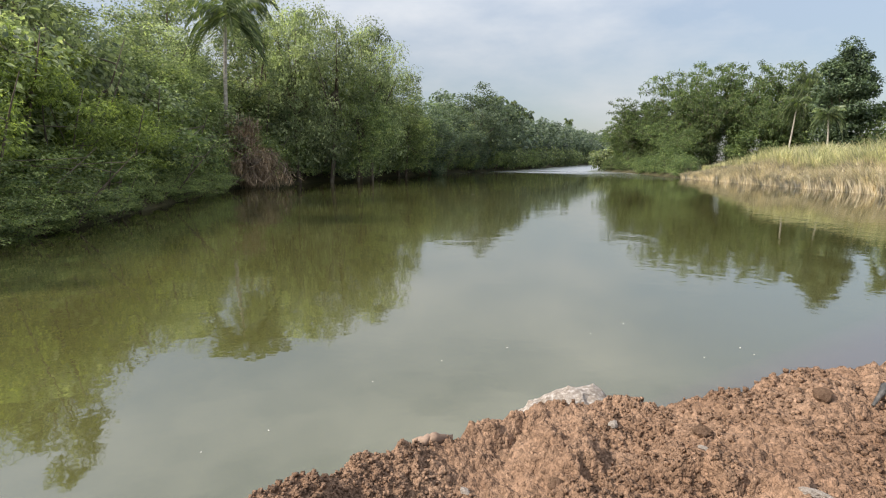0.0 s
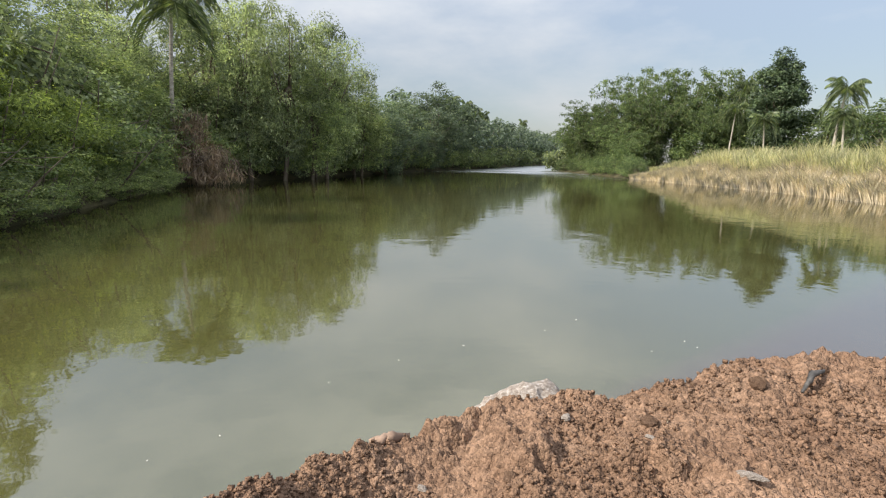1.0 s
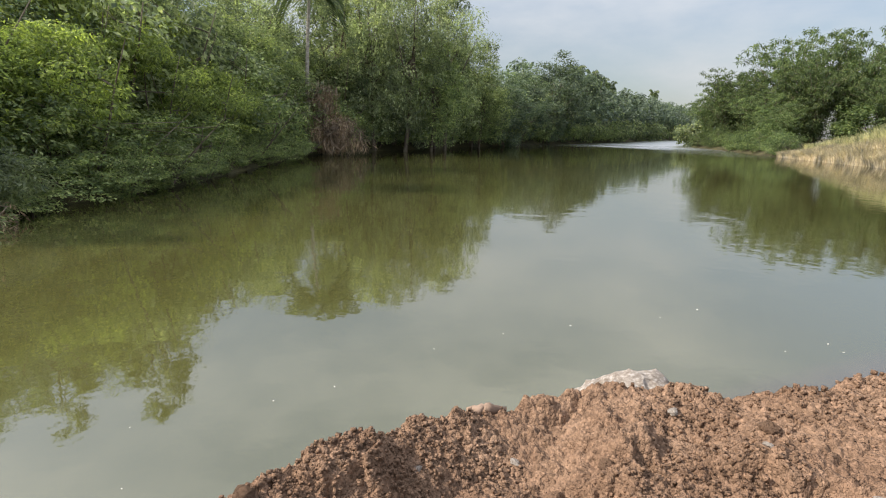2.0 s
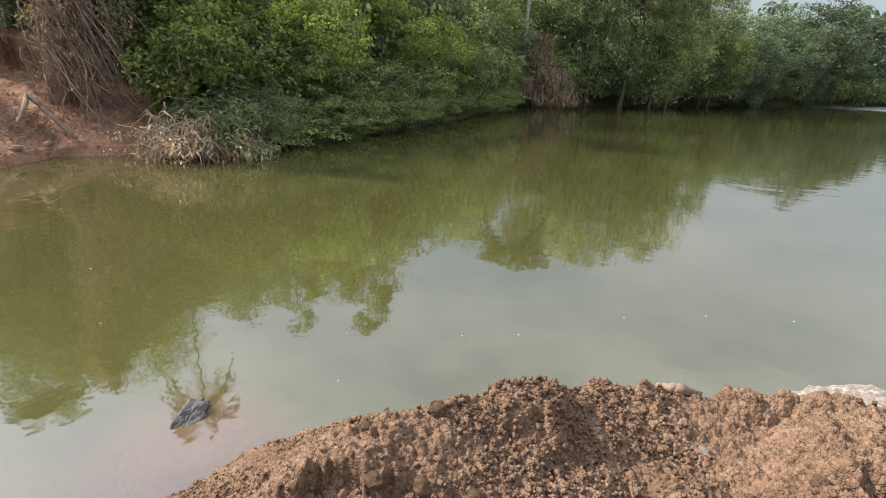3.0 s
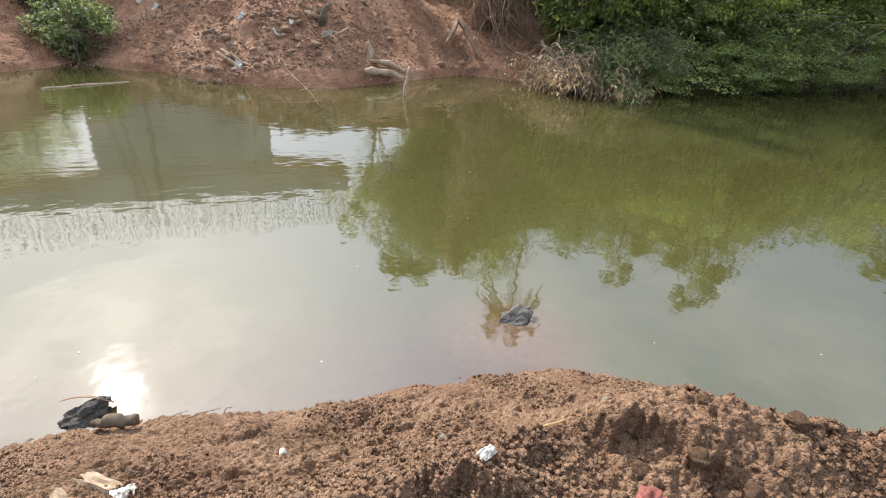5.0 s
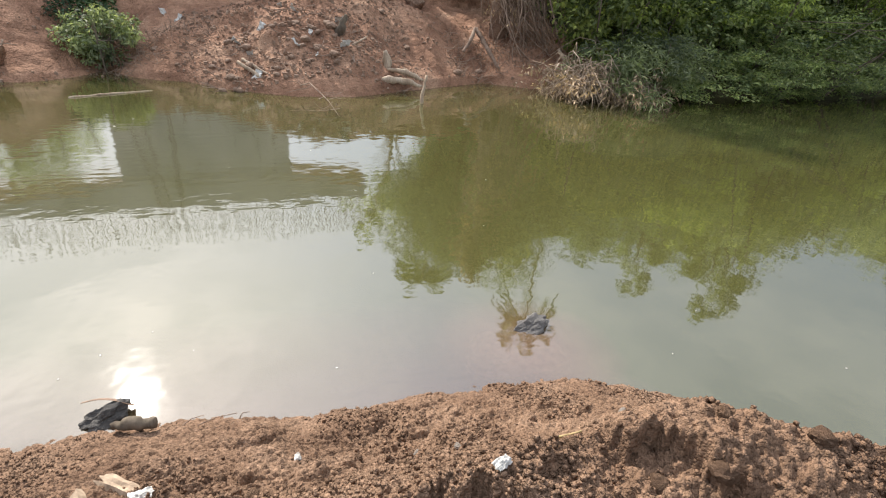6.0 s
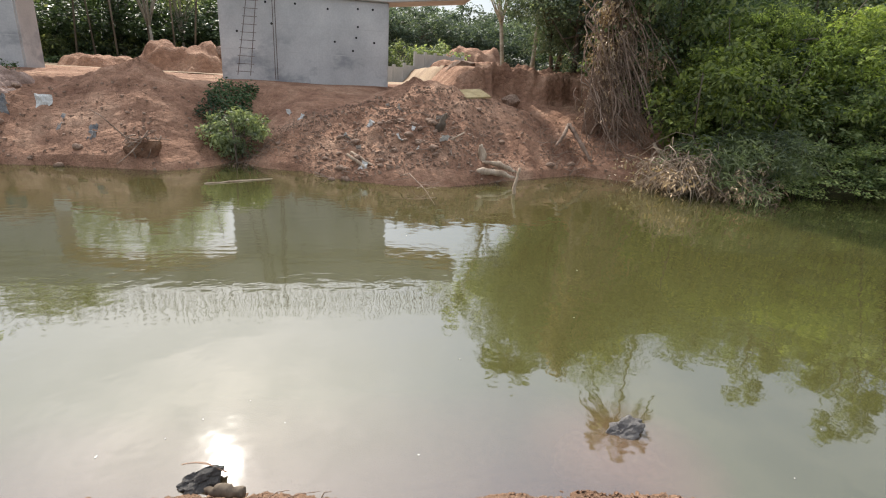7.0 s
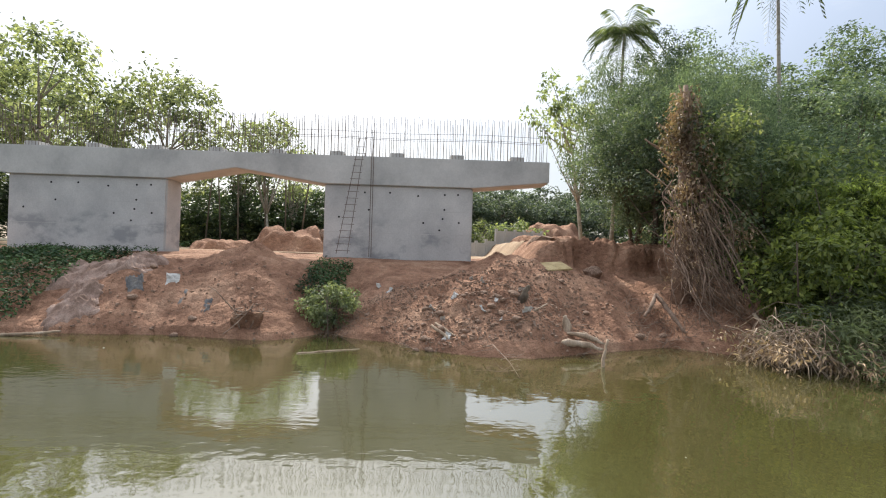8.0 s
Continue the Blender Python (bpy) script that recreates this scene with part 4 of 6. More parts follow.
put(leafy, [(-13.7, 18.2, 0, 0.8, 0.55), (-13.8, 14.6, 80, 0.85, 0.6), (-14.0, 22.5, 150, 0.8, 0.55), (-15.2, 27.5, 200, 1.0, 0.75), (-16.6, 33, 300, 1.0, 0.72), (-17.5, 11.8, 240, 1.1, 1.2), (-16.2, 37.5, 20, 0.8, 0.6), (-18, 15, 300, 1.1, 1.1)], true=True)
shore = broadleaf(10, 2.9, 2.6, 0.2, 70, 80, 0.15, LEAF_LIME, "bright leaved bush at the foot of the vines", name="bush", category="bush", clump_r=0.4, stems=4, group="bushes on the river bank")
put(shore, [(-13.6, 10.0, 0, 1.05, 1.1), (-14.3, 11.4, 120, 1.1, 1.15)], true=True)
willow = broadleaf(11, 1.75, 2.4, -0.1, 60, 80, 0.16, LEAF_GREY, "grey green willowy shrub standing in the shallows", name="shrub", category="shrub", clump_r=0.36, stems=6, aspect=0.22)
put(willow, [(-12.3, 10.0, 0, 1.2, 1.1), (-12.9, 11.4, 90, 1.0, 0.95)])
climb = broadleaf(12, 9.0, 7.2, 0.6, 150, 190, 0.14, LEAF_COOL, "dense dark tree smothered in climbers", clump_r=0.9, group=BANK_TREES)
put(climb, [(-21.3, 9.0, 0, 0.86, 0.78), (-18.8, 12.4, 120, 0.9, 0.8)])
feather = broadleaf(13, 9.6, 6.0, 1.2, 120, 190, 0.17, LEAF_COOL, "feathery green tree beside the bridge", clump_r=1.15, aspect=0.25, droop=0.7, flat=0.42, group=BANK_TREES)
put(feather, [(-24.4, 9.4, 0, 0.95, 1.0), (-20.0, 10.6, 90, 0.8, 0.82), (-24.5, 13, 200, 1.0, 0.95), (-22.8, 8.7, 160, 0.62, 0.62)], true=True)
tall_back = broadleaf(24, 14, 8.5, 1.0, 170, 210, 0.19, LEAF_COOL, "tall dark tree rising behind the vine hung bank", clump_r=1.0, group=BANK_TREES)
put(tall_back, [(-30, 15.5, 160, 1.05, 0.93), (-31, 24.5, 10, 1.2, 1.02), (-30, 20, 310, 1.1, 0.75), (-28, 12.2, 50, 0.7, 0.82)], true=True)
near_dark = broadleaf(19, 10, 7, 0.0, 150, 190, 0.16, LEAF_COOL, "dark green tree close behind the vines", clump_r=0.9, group=BANK_TREES)
put(near_dark, [(-21.6, 17.4, 0, 1.0, 0.80), (-19.4, 14.6, 100, 0.85, 0.58), (-17.0, 13.6, 200, 0.65, 0.48), (-18.6, 18.2, 40, 0.9, 0.72), (-16.6, 16.4, 300, 0.6, 0.5), (-24.5, 14.2, 150, 0.9, 0.72), (-21, 20.8, 95, 1.1, 0.67), (-19.5, 24.5, 15, 1.0, 0.55)])
spire = broadleaf(25, 13.4, 3.9, 4.4, 62, 80, 0.30, LEAF_DARK, "slim pointed dark tree above the bank bushes", clump_r=0.62, aspect=0.3, droop=0.8, group=BANK_TREES)
put(spire, [(-19.8, 26.2, 0, 1.0, 1.0), (-22.6, 22.7, 120, 0.85, 0.93)], true=True)
# loose trees behind the bridge, their leaf colour paled to stand for haze
pale = broadleaf(14, 15.5, 12, 4.0, 90, 60, 0.42, LEAF_HAZY, "loose tree behind the bridge with leaves paled for haze", bark=PALE_BARK, clump_r=1.3, group="trees behind the bridge")
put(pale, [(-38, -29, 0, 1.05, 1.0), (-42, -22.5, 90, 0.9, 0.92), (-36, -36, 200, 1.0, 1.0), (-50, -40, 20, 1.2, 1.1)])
small_pale = broadleaf(15, 11, 5.5, 5.0, 50, 30, 0.34, LEAF_HAZY, "slim pale barked tree behind the bridge with leaves paled for haze", bark=PALE_BARK, clump_r=0.8, group="trees behind the bridge")
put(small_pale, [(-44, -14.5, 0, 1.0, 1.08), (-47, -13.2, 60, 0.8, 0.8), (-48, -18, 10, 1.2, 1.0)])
back = broadleaf(16, 9.0, 8.5, 0.6, 60, 110, 0.32, LEAF_DEEP, "dark tree in the wood behind the bridge", clump_r=1.1, group="wood behind the bridge")
put(back, [(-49 - 3 * rp.random() - 6 * (k % 2), -44 + k * 2.4 + rp.random(), rp.random() * 360, 1.1, 0.78 + 0.14 * rp.random()) for k in range(18)] + [(-60 - 3 * rp.random(), -44 + k * 2.2 + rp.random(), rp.random() * 360, 1.1, 0.85) for k in range(19)]
    + [(-70, 34, 10, 1.2, 1.1), (-62, 26, 100, 1.0, 1.0), (-55, 27, 0, 1.2, 1.2), (-40, 20, 40, 1.2, 1.2), (-34, 18, 90, 1.2, 1.15), (-45, 30, 10, 1.4, 1.4)])


# trees on the far slope, hazed by leaf colour alone
hill = broadleaf(18, 9.5, 9.5, -0.4, 60, 55, 0.5, LEAF_FAR, "tree on the far slope with blue haze in its leaf colour", clump_r=1.4, group="hazy wood on the far slope")
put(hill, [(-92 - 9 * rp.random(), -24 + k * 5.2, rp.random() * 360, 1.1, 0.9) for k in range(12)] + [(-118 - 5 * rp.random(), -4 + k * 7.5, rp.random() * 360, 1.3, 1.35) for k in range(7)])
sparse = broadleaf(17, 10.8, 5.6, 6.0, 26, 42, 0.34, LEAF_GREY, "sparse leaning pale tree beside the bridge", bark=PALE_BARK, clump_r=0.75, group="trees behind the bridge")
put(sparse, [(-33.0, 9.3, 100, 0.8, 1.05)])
sparse.matrix_basis = sparse.matrix_basis @ Matrix.Rotation(radians(11), 4, Vector((math.cos(radians(100)), -math.sin(radians(100)), 0)))


def slim_trunks():
    for k in range(9):
        x, y = -40 - 5 * rp.random(), -20 + 1.7 * k + rp.random()
        lean = rp.normal(size=2) * 0.7
        g = Geo().tube([(0, 0, -0.4), (lean[0] * 0.4, lean[1] * 0.4, 3.5), (lean[0], lean[1], 8)], [0.075, 0.06, 0.04], 7)
        ob = new("bare_trunk", g.mesh("bare_trunk", BARK, True))
        ob.matrix_basis = pose(x, y, ground_z(x, y))
        tagged(ob, "slim grey brown bare trunk at the edge of the wood", "tree trunk", "bare trunks behind the bridge")


slim_trunks()


def palm(seed, h, lean, label, fronds=28, length=3.6, mat=LEAF_PALM):
    rng = np.random.default_rng(seed)
    root = empty("coconut_palm")
    pts = [(lean * k ** 1.6, 0.25 * math.sin(3 * k), h * k - 0.3 * (1 - k)) for k in np.linspace(0, 1, 14)]
    t = Geo().tube(pts, [0.2 - 0.09 * k + (0.08 if k < 0.05 else 0) for k in np.linspace(0, 1, 14)], 9)
    child("trunk", t.mesh("trunk", PALE_BARK, True), root)
    top = np.array(pts[-1])
    meshes = []
    for v in range(4):
        g = Geo()
        n = 26
        s = np.linspace(0, 1, n)
        arc = (0.9, 0.5, 0.1, -0.4)[v]
        sx = length * s * (1 - 0.18 * s)
        sz = length * (arc * s - (0.72 + 0.06 * v) * s ** 2.2)
        spine = np.stack([sx, 0 * s, sz], 1)
        g.tube(spine, np.linspace(0.035, 0.008, n), 4)
        for k in range(2, n):
            for side in (-1, 1):
                L = length * 0.24 * (0.35 + 0.9 * math.sin(math.pi * min(1, 0.12 + s[k] * 0.88)))
                d = np.array([0.45, side * 0.8, -0.42 - 0.3 * rng.random()])
                d /= np.linalg.norm(d)
                p = spine[k]
                w = np.array([0.06, 0, 0.014])
                tip = p + d * L + np.array([0, 0, -0.12 * L])
                m = p + d * L * 0.5
                g.add([p - w * 0.5, m - w, tip, m + w], [(0, 1, 2, 3)])
        meshes.append(g.mesh("frond", mat))
    for k in range(fronds):
        v = min(3, int(4 * (k + rng.random()) / fronds))
        child("frond", meshes[v], root, at=pose(top[0], top[1], top[2], 0, rng.normal() * 6, k * 137.5 + rng.normal() * 10))
    tagged(root, label, "palm tree", "coconut palms")
    return root


put(palm(21, 12.6, 0.5, "tall coconut palm with a slender pale trunk"), [(-16.3, 42.5, 40, 1, 1.0), (-18.6, 58, 160, 1, 1.32), (15.5, 126, 80, 0.8, 1.12)])
put(palm(23, 22.0, 1.0, "tall thin coconut palm above the bank trees", length=4.1), [(-29.2, 9.9, 20, 0.59, 0.555), (-23.2, 15.7, 200, 0.56, 0.68)], true=True)
put(palm(22, 9.0, 0.8, "coconut palm with drooping yellowed fronds", length=3.0), [(51.5, 55, 10, 0.9, 1.12), (50.5, 52.5, 100, 0.8, 0.7), (49.6, 64, 200, 0.8, 0.72), (58, 80, 50, 0.9, 1.35), (21, 142, 0, 0.8, 1.42), (27, 156, 70, 0.8, 1.4), (33, 172, 140, 0.8, 1.4), (56, 214, 10, 0.9, 1.5), (53, 76, 300, 0.9, 0.95)])


def bamboo(seed, h, reach, culms, label):
    rng = np.random.default_rng(seed)
    root = empty("bamboo_clump")
    tips, rs = [], []
    for k in range(culms):
        a = rng.random() * 2 * math.pi
        hh, out = h * (0.55 + 0.5 * rng.random()), reach * (0.25 + 0.85 * rng.random())
        b = np.array([math.cos(a), math.sin(a), 0.0])
        s = np.linspace(0, 1, 9)
        pts = b * (0.8 * rng.random() + out * s[:, None] ** 1.9) + np.stack([0 * s, 0 * s, hh * (1.35 * s - 0.42 * s ** 2.6)], 1)
        child("culm", Geo().tube(pts, np.linspace(0.06, 0.012, 9), 5).mesh("culm", BARK, True), root)
        for q in np.linspace(0.12, 1.0, 11):
            p = np.array([np.interp(q, s, pts[:, i]) for i in range(3)])
            tips.append(p + rng.normal(size=3) * 0.35)
            rs.append((1.25 - 0.75 * q ** 2, 1.25 - 0.75 * q ** 2, 0.75 - 0.35 * q))
    g = Geo().leaves(rng, tips, np.array(rs), 34, 0.44, 0.12, up=0.5, droop=0.7, shell=0.15)
    child("leaves", g.mesh("leaves", LEAF_BAMBOO), root)
    tagged(root, label, "bamboo", "bamboo clumps by the river")
    return root


put(bamboo(31, 14.6, 6.5, 54, "large arching bamboo clump beside the river"),
    [(44.5, 106, 0, 1.05, 1.0), (49, 98, 70, 1.2, 1.32), (55, 92, 150, 1.2, 1.3), (61, 86, 210, 1.2, 1.22), (41.0, 110, 300, 0.7, 0.72), (42.0, 96, 30, 0.85, 0.75), (41, 102, 200, 0.95, 0.9), (54, 81, 20, 0.85, 0.85), (41.5, 89, 77, 0.75, 0.58), (47.5, 88, 160, 0.95, 0.95), (40.0, 83, 20, 0.5, 0.4)])
column = broadleaf(32, 17.5, 5.6, 2.0, 150, 150, 0.36, LEAF_DEEP, "dark rounded columnar tree above the reeds", clump_r=1.1, group="trees above the reeds")
put(column, [(55.4, 69.5, 0, 1.0, 0.95)])
behind = broadleaf(33, 11, 9, 0.3, 70, 90, 0.4, LEAF_BAMBOO, "leafy tree behind the reed bank", clump_r=1.3, group="trees above the reeds")
put(behind, [(58, 76, 0, 1, 0.9), (60, 64, 80, 1, 0.9), (61, 57, 150, 1.0, 1.0), (60, 50, 200, 1.1, 1.0), (60, 42, 300, 1.1, 1.0), (52, 82, 40, 1, 0.75), (63, 70, 10, 1.2, 1.1), (58, 33, 40, 1.1, 1.0), (52, 24, 10, 1.1, 1.0)])


def reeds():
    """Tall dry grass on the low bank: stems with two bent blades' worth of leaf, dense at the edge."""
    rng = np.random.default_rng(41)
    for mat, n, lo, hi, off0, off1, label in ((REED, 40000, 0.9, 1.9, -0.4, 4.5, "dry tan reeds along the water's edge"), (REED_GREEN, 32000, 1.9, 3.0, 2.5, 19.0, "tall yellow green reeds on the low bank")):
        line = np.array(RIGHT_SHORE[16:21], float)
        seg = np.linalg.norm(np.diff(line, axis=0), axis=1)
        s = rng.random(n) * seg.sum()
        cum = np.concatenate([[0], np.cumsum(seg)])
        x, y = np.interp(s, cum, line[:, 0]), np.interp(s, cum, line[:, 1])
        k = np.clip(np.searchsorted(cum, s) - 1, 0, len(seg) - 1)
        d = np.diff(line, axis=0)[k] / seg[k][:, None]
        end = np.clip((cum[-1] - s) / 14, 0, 1)
        off = off0 + (off1 - off0) * rng.random(n) ** 1.3 * (0.2 + 0.8 * end)
        x, y = x + d[:, 1] * off, y - d[:, 0] * off
        z = np.maximum(land(x, y), 0) - 0.05
        h = 1.3 * (lo + (hi - lo) * rng.random(n)) * (0.8 + 0.35 * vnoise(x * 0.25, y * 0.25, 5)) * (0.45 + 0.55 * end)
        a = rng.random(n) * 2 * np.pi
        lean = h * (0.15 + (1.0 if lo < 1 else 0.5) * rng.random(n) ** 1.5)
        w = 0.012 + 0.016 * rng.random(n)
        p0 = np.stack([x, y, z], 1)
        bend = np.stack([np.cos(a), np.sin(a), 0 * a], 1)
        sidev = np.stack([-np.sin(a + 0.6), np.cos(a + 0.6), 0 * a], 1) * w[:, None]
        up = np.array([0, 0, 1.0])
        p1 = p0 + up * (h * 0.6)[:, None] + bend * (lean * 0.3)[:, None]
        p2 = p0 + up * h[:, None] + bend * lean[:, None]
        v = np.stack([p0 - sidev, p0 + sidev, p1 - sidev * 1.2, p1 + sidev * 1.2, p2 - sidev * 0.25, p2 + sidev * 0.25], 1).reshape(-1, 3)
        i = np.arange(n)[:, None] * 6
        q = np.concatenate([i + np.array([[0, 1, 3, 2]]), i + np.array([[2, 3, 5, 4]])])
        ob = new("reeds", mesh_np("reeds", v, q, mat))
        tagged(ob, label, "reeds", kind="stuff")


reeds()


# ---- bank below the bridge: vines, brush, driftwood and litter ----
def wander(rng, a, b, bow, n=7, sag=0.0):
    a, b = np.array(a, float), np.array(b, float)
    s = np.linspace(0, 1, n)[:, None]
    k = rng.normal(size=3) * bow
    return a * (1 - s) + b * s + k * np.sin(s * np.pi) + np.array([0, 0, -sag]) * np.sin(s * np.pi) + rng.normal(size=(n, 3)) * bow * 0.15


def vine_tree():
    """A dead trunk hung with a curtain of dry vines."""
    rng = np.random.default_rng(51)
    root = empty("vine_tree")
    bx, by = -16.3, 7.75
    bz = ground_z(bx, by)
    root.matrix_basis = pose(bx, by, bz - 0.1)
    top = 8.1 - bz
    trunk = Geo().tube([(0, 0, -0.4), (0.15, 0.05, 2), (0.3, -0.1, 4.4), (0.35, -0.2, top)], [0.34, 0.27, 0.2, 0.07], 9)
    for k in range(7):
        z = 2.5 + 4.2 * k / 7
        trunk.tube(wander(rng, (0.25, -0.1, z), (0.3 + rng.normal() * 0.6, -0.2 + rng.normal() * 0.7, z + 0.9), 0.1, 5), [0.07, 0.06, 0.05, 0.035, 0.02], 5)
    child("trunk", trunk.mesh("trunk", VINE, True), root)
    for part in range(5):
        g = Geo()
        for k in range(36):
            z0 = 1.0 + 3.6 * rng.random() ** 1.4
            p0 = (0.35 + 0.4 * rng.random(), rng.normal() * 0.4 - 0.1 + 0.1 * (part - 2), z0)
            yb = rng.normal() * 0.5 + 0.8 + 0.32 * (part - 2)
            xb = 0.6 + 1.4 * rng.random()
            zb = max(ground_z(bx + xb, by + yb), 0.0) - bz + 0.05
            if rng.random() < 0.55:
                f = 0.25 + 0.65 * rng.random()
                xb, yb, zb = p0[0] + (xb - p0[0]) * f, p0[1] + (yb - p0[1]) * f * 0.7, z0 + (zb - z0) * f
            s = np.linspace(0, 1, 13)[:, None]
            path = np.array(p0) * (1 - s) + np.array([xb, yb, zb]) * s
            path[:, 0] += 0.35 * rng.random() * np.sin(s[:, 0] * np.pi)
            a, w, amp = rng.random(2) * 6, 2 + 7 * rng.random(2), 0.05 + 0.10 * rng.random(2)
            path[:, 0] += amp[0] * np.sin(a[0] + w[0] * s[:, 0])
            path[:, 1] += amp[1] * 1.8 * np.sin(a[1] + w[1] * s[:, 0])
            path += rng.normal(size=path.shape) * 0.012
            r0 = 0.006 + 0.022 * rng.random() ** 2.5
            g.tube(path, np.linspace(r0, r0 * 0.6, 13), 4)
        child("vine_curtain", g.mesh("vine_curtain", VINE, True), root, "tangled dry brown vines hanging to the bank")
    litter = [(0.6 + 0.9 * rng.random(), 0.35 + rng.normal() * 0.7, 0.3 + 2.6 * rng.random()) for k in range(60)]
    child("hanging_litter", Geo().leaves(rng, litter, 0.3, 12, 0.11, 0.03, droop=1.3).mesh("hanging_litter", LEAF_DRY), root, "dry shreds caught in the vines")["kind"] = "stuff"
    tops = []
    for k in range(320):
        f = 0.12 + 0.88 * rng.random() ** 1.25
        z = 1.2 + (top - 1.4) * f
        tops.append((0.4 + rng.normal() * 0.25, -0.35 + 1.15 * (1 - f) + 0.15 * math.sin(7 * f) + rng.normal() * (0.72 - 0.56 * f), z))
    child("dry_leaves", Geo().leaves(rng, tops, 0.24, 22, 0.13, 0.06, droop=1.0).mesh("dry_leaves", LEAF_DRY), root, "dry brown leaves clinging to the trunk")
    greens = [(0.25 + rng.normal() * 0.35, 1.0 + rng.normal() * 0.5, 1.8 + 4.0 * rng.random()) for k in range(150)]
    child("climber", Geo().leaves(rng, greens, 0.4, 40, 0.15, 0.09).mesh("climber", LEAF_DARK), root, "green climber on the shaded side")
    tagged(root, "dead trunk draped in dry brown hanging vines", "vine tree")


vine_tree()


def brush_pile(x, y, wide, h, n, label, seed, leafy=60):
    rng = np.random.default_rng(seed)
    root = empty("brush_pile")
    root.matrix_basis = pose(x, y, 0.0)
    g = Geo()
    for k in range(n):
        a = rng.random() * 2 * math.pi
        r = wide * (0.2 + 0.8 * rng.random())
        p0 = (rng.normal() * wide * 0.36, rng.normal() * wide * 0.36, h * (0.15 + 0.75 * rng.random()))
        p1 = (math.cos(a) * r, math.sin(a) * r, 0.03 * rng.random() - 0.02)
        m = wander(rng, p0, p1, 0.24, 7)
        m[:, 2] += h * 0.35 * np.sin(np.linspace(0, 1, 7) * np.pi)
        r0 = 0.007 + 0.012 * rng.random() ** 2
        g.tube(m, np.linspace(r0, r0 * 0.5, 7), 4)
    child("twig_tangle", g.mesh("twig_tangle", DRIFT, True), root)
    c = rng.normal(size=(leafy, 3)) * np.array([wide * 0.42, wide * 0.42, h * 0.2]) + np.array([0, 0, h * 0.42])
    c[:, 2] = np.clip(c[:, 2], 0.05, h)
    child("dead_leaves", Geo().leaves(rng, c, 0.2, 16, 0.13, 0.035, droop=0.8).mesh("dead_leaves", LEAF_DRY), root)
    tagged(root, label, "brush pile", "brush at the water's edge")


brush_pile(-12.3, 8.5, 1.45, 1.0, 210, "tangled pile of dry brown cut branches in the water", 61, 130)
brush_pile(-12.0, 9.9, 1.2, 0.5, 120, "flattened dry branches below the willowy shrub", 62, 90)


def dead_stand():
    """Tall dead cane and drooping dry fronds on the wooded bank."""
    rng = np.random.default_rng(63)
    root = empty("dead_cane")
    x0, y0 = -15.0, 42.3
    root.matrix_basis = pose(x0, y0, ground_z(x0, y0) - 0.1)
    g = Geo()
    for k in range(120):
        b = rng.normal(size=2) * np.array([0.4, 0.4])
        h = 2.4 + 3.6 * rng.random()
        t = b * 1.3 + rng.normal(size=2) * 0.3
        g.tube([(b[0], b[1], 0), ((b[0] + t[0]) / 2, (b[1] + t[1]) / 2, h * 0.55), (t[0], t[1], h)], [0.03, 0.025, 0.012], 4)
    child("cane_stand", g.mesh("cane_stand", DRIFT, True), root)
    c = [(1.2 + rng.normal() * 1.0, -0.6 + rng.normal() * 1.0, 0.8 + 2.2 * rng.random()) for k in range(130)]
    child("dry_fronds", Geo().leaves(rng, c, 0.6, 26, 0.7, 0.06, up=0.3, droop=1.1).mesh("dry_fronds", LEAF_DRY), root, "pale tan drooping dry fronds")
    c = [(rng.normal() * 0.7, rng.normal() * 0.7, 2.5 + 2.6 * rng.random()) for k in range(60)]
    child("dry_leaves", Geo().leaves(rng, c, 0.45, 20, 0.6, 0.06, up=0.2, droop=-0.8).mesh("dry_leaves", LEAF_DRY), root)
    tagged(root, "stand of tall dead brown cane on the wooded bank", "dead cane")


dead_stand()


def bank_surface(x, y):
    """Height of the bank with its relief, to bed things in it."""
    return max(float(bank_top(np.array([x * 1.0]), np.array([y * 1.0]))[0]), 0.0)


def limb(name, pts, radii, mat, label, category, sides=8):
    """A rough limb: bent, knotty and uneven along its length."""
    rng = np.random.default_rng(len(name) * 7 + int(abs(pts[0][0] * 31 + pts[0][1] * 17)))
    s, k = np.linspace(0, 1, len(pts)), np.linspace(0, 1, 13)
    p = np.stack([np.interp(k, s, [q[i] for q in pts]) for i in range(3)], 1)
    r = np.interp(k, s, radii) * (1 + 0.07 * rng.normal(size=13))
    p[1:-1] += rng.normal(size=(11, 3)) * np.mean(radii) * 0.2
    g = Geo().tube(p, r, sides)
    v = g.v[0]
    v += np.stack([vnoise(v[:, 0] * 25 + i, v[:, 1] * 25 + v[:, 2] * 19, 9 + i) for i in range(3)], 1) * np.mean(radii) * 0.22
    ob = new(name, g.mesh(name, mat, True))
    return tagged(ob, label, category)


limb("driftwood_stump", [(-13.55, 3.42, 0.0), (-13.5, 3.44, 0.35), (-13.56, 3.40, 0.62), (-13.6, 3.34, 0.92)], [0.12, 0.10, 0.11, 0.05], DRIFT, "pale upright driftwood stump on the bank", "driftwood")
limb("driftwood_log", [(-13.15, 2.9, 0.2), (-13.05, 3.3, 0.3), (-13.0, 3.8, 0.26), (-12.95, 4.2, 0.16)], [0.03, 0.10, 0.075, 0.02], DRIFT, "pale broken driftwood log at the waterline", "driftwood")
limb("driftwood_log", [(-13.35, 3.35, 0.5), (-13.25, 3.8, 0.46), (-13.15, 4.3, 0.28)], [0.03, 0.085, 0.02], DRIFT, "split driftwood log lying above another", "driftwood")
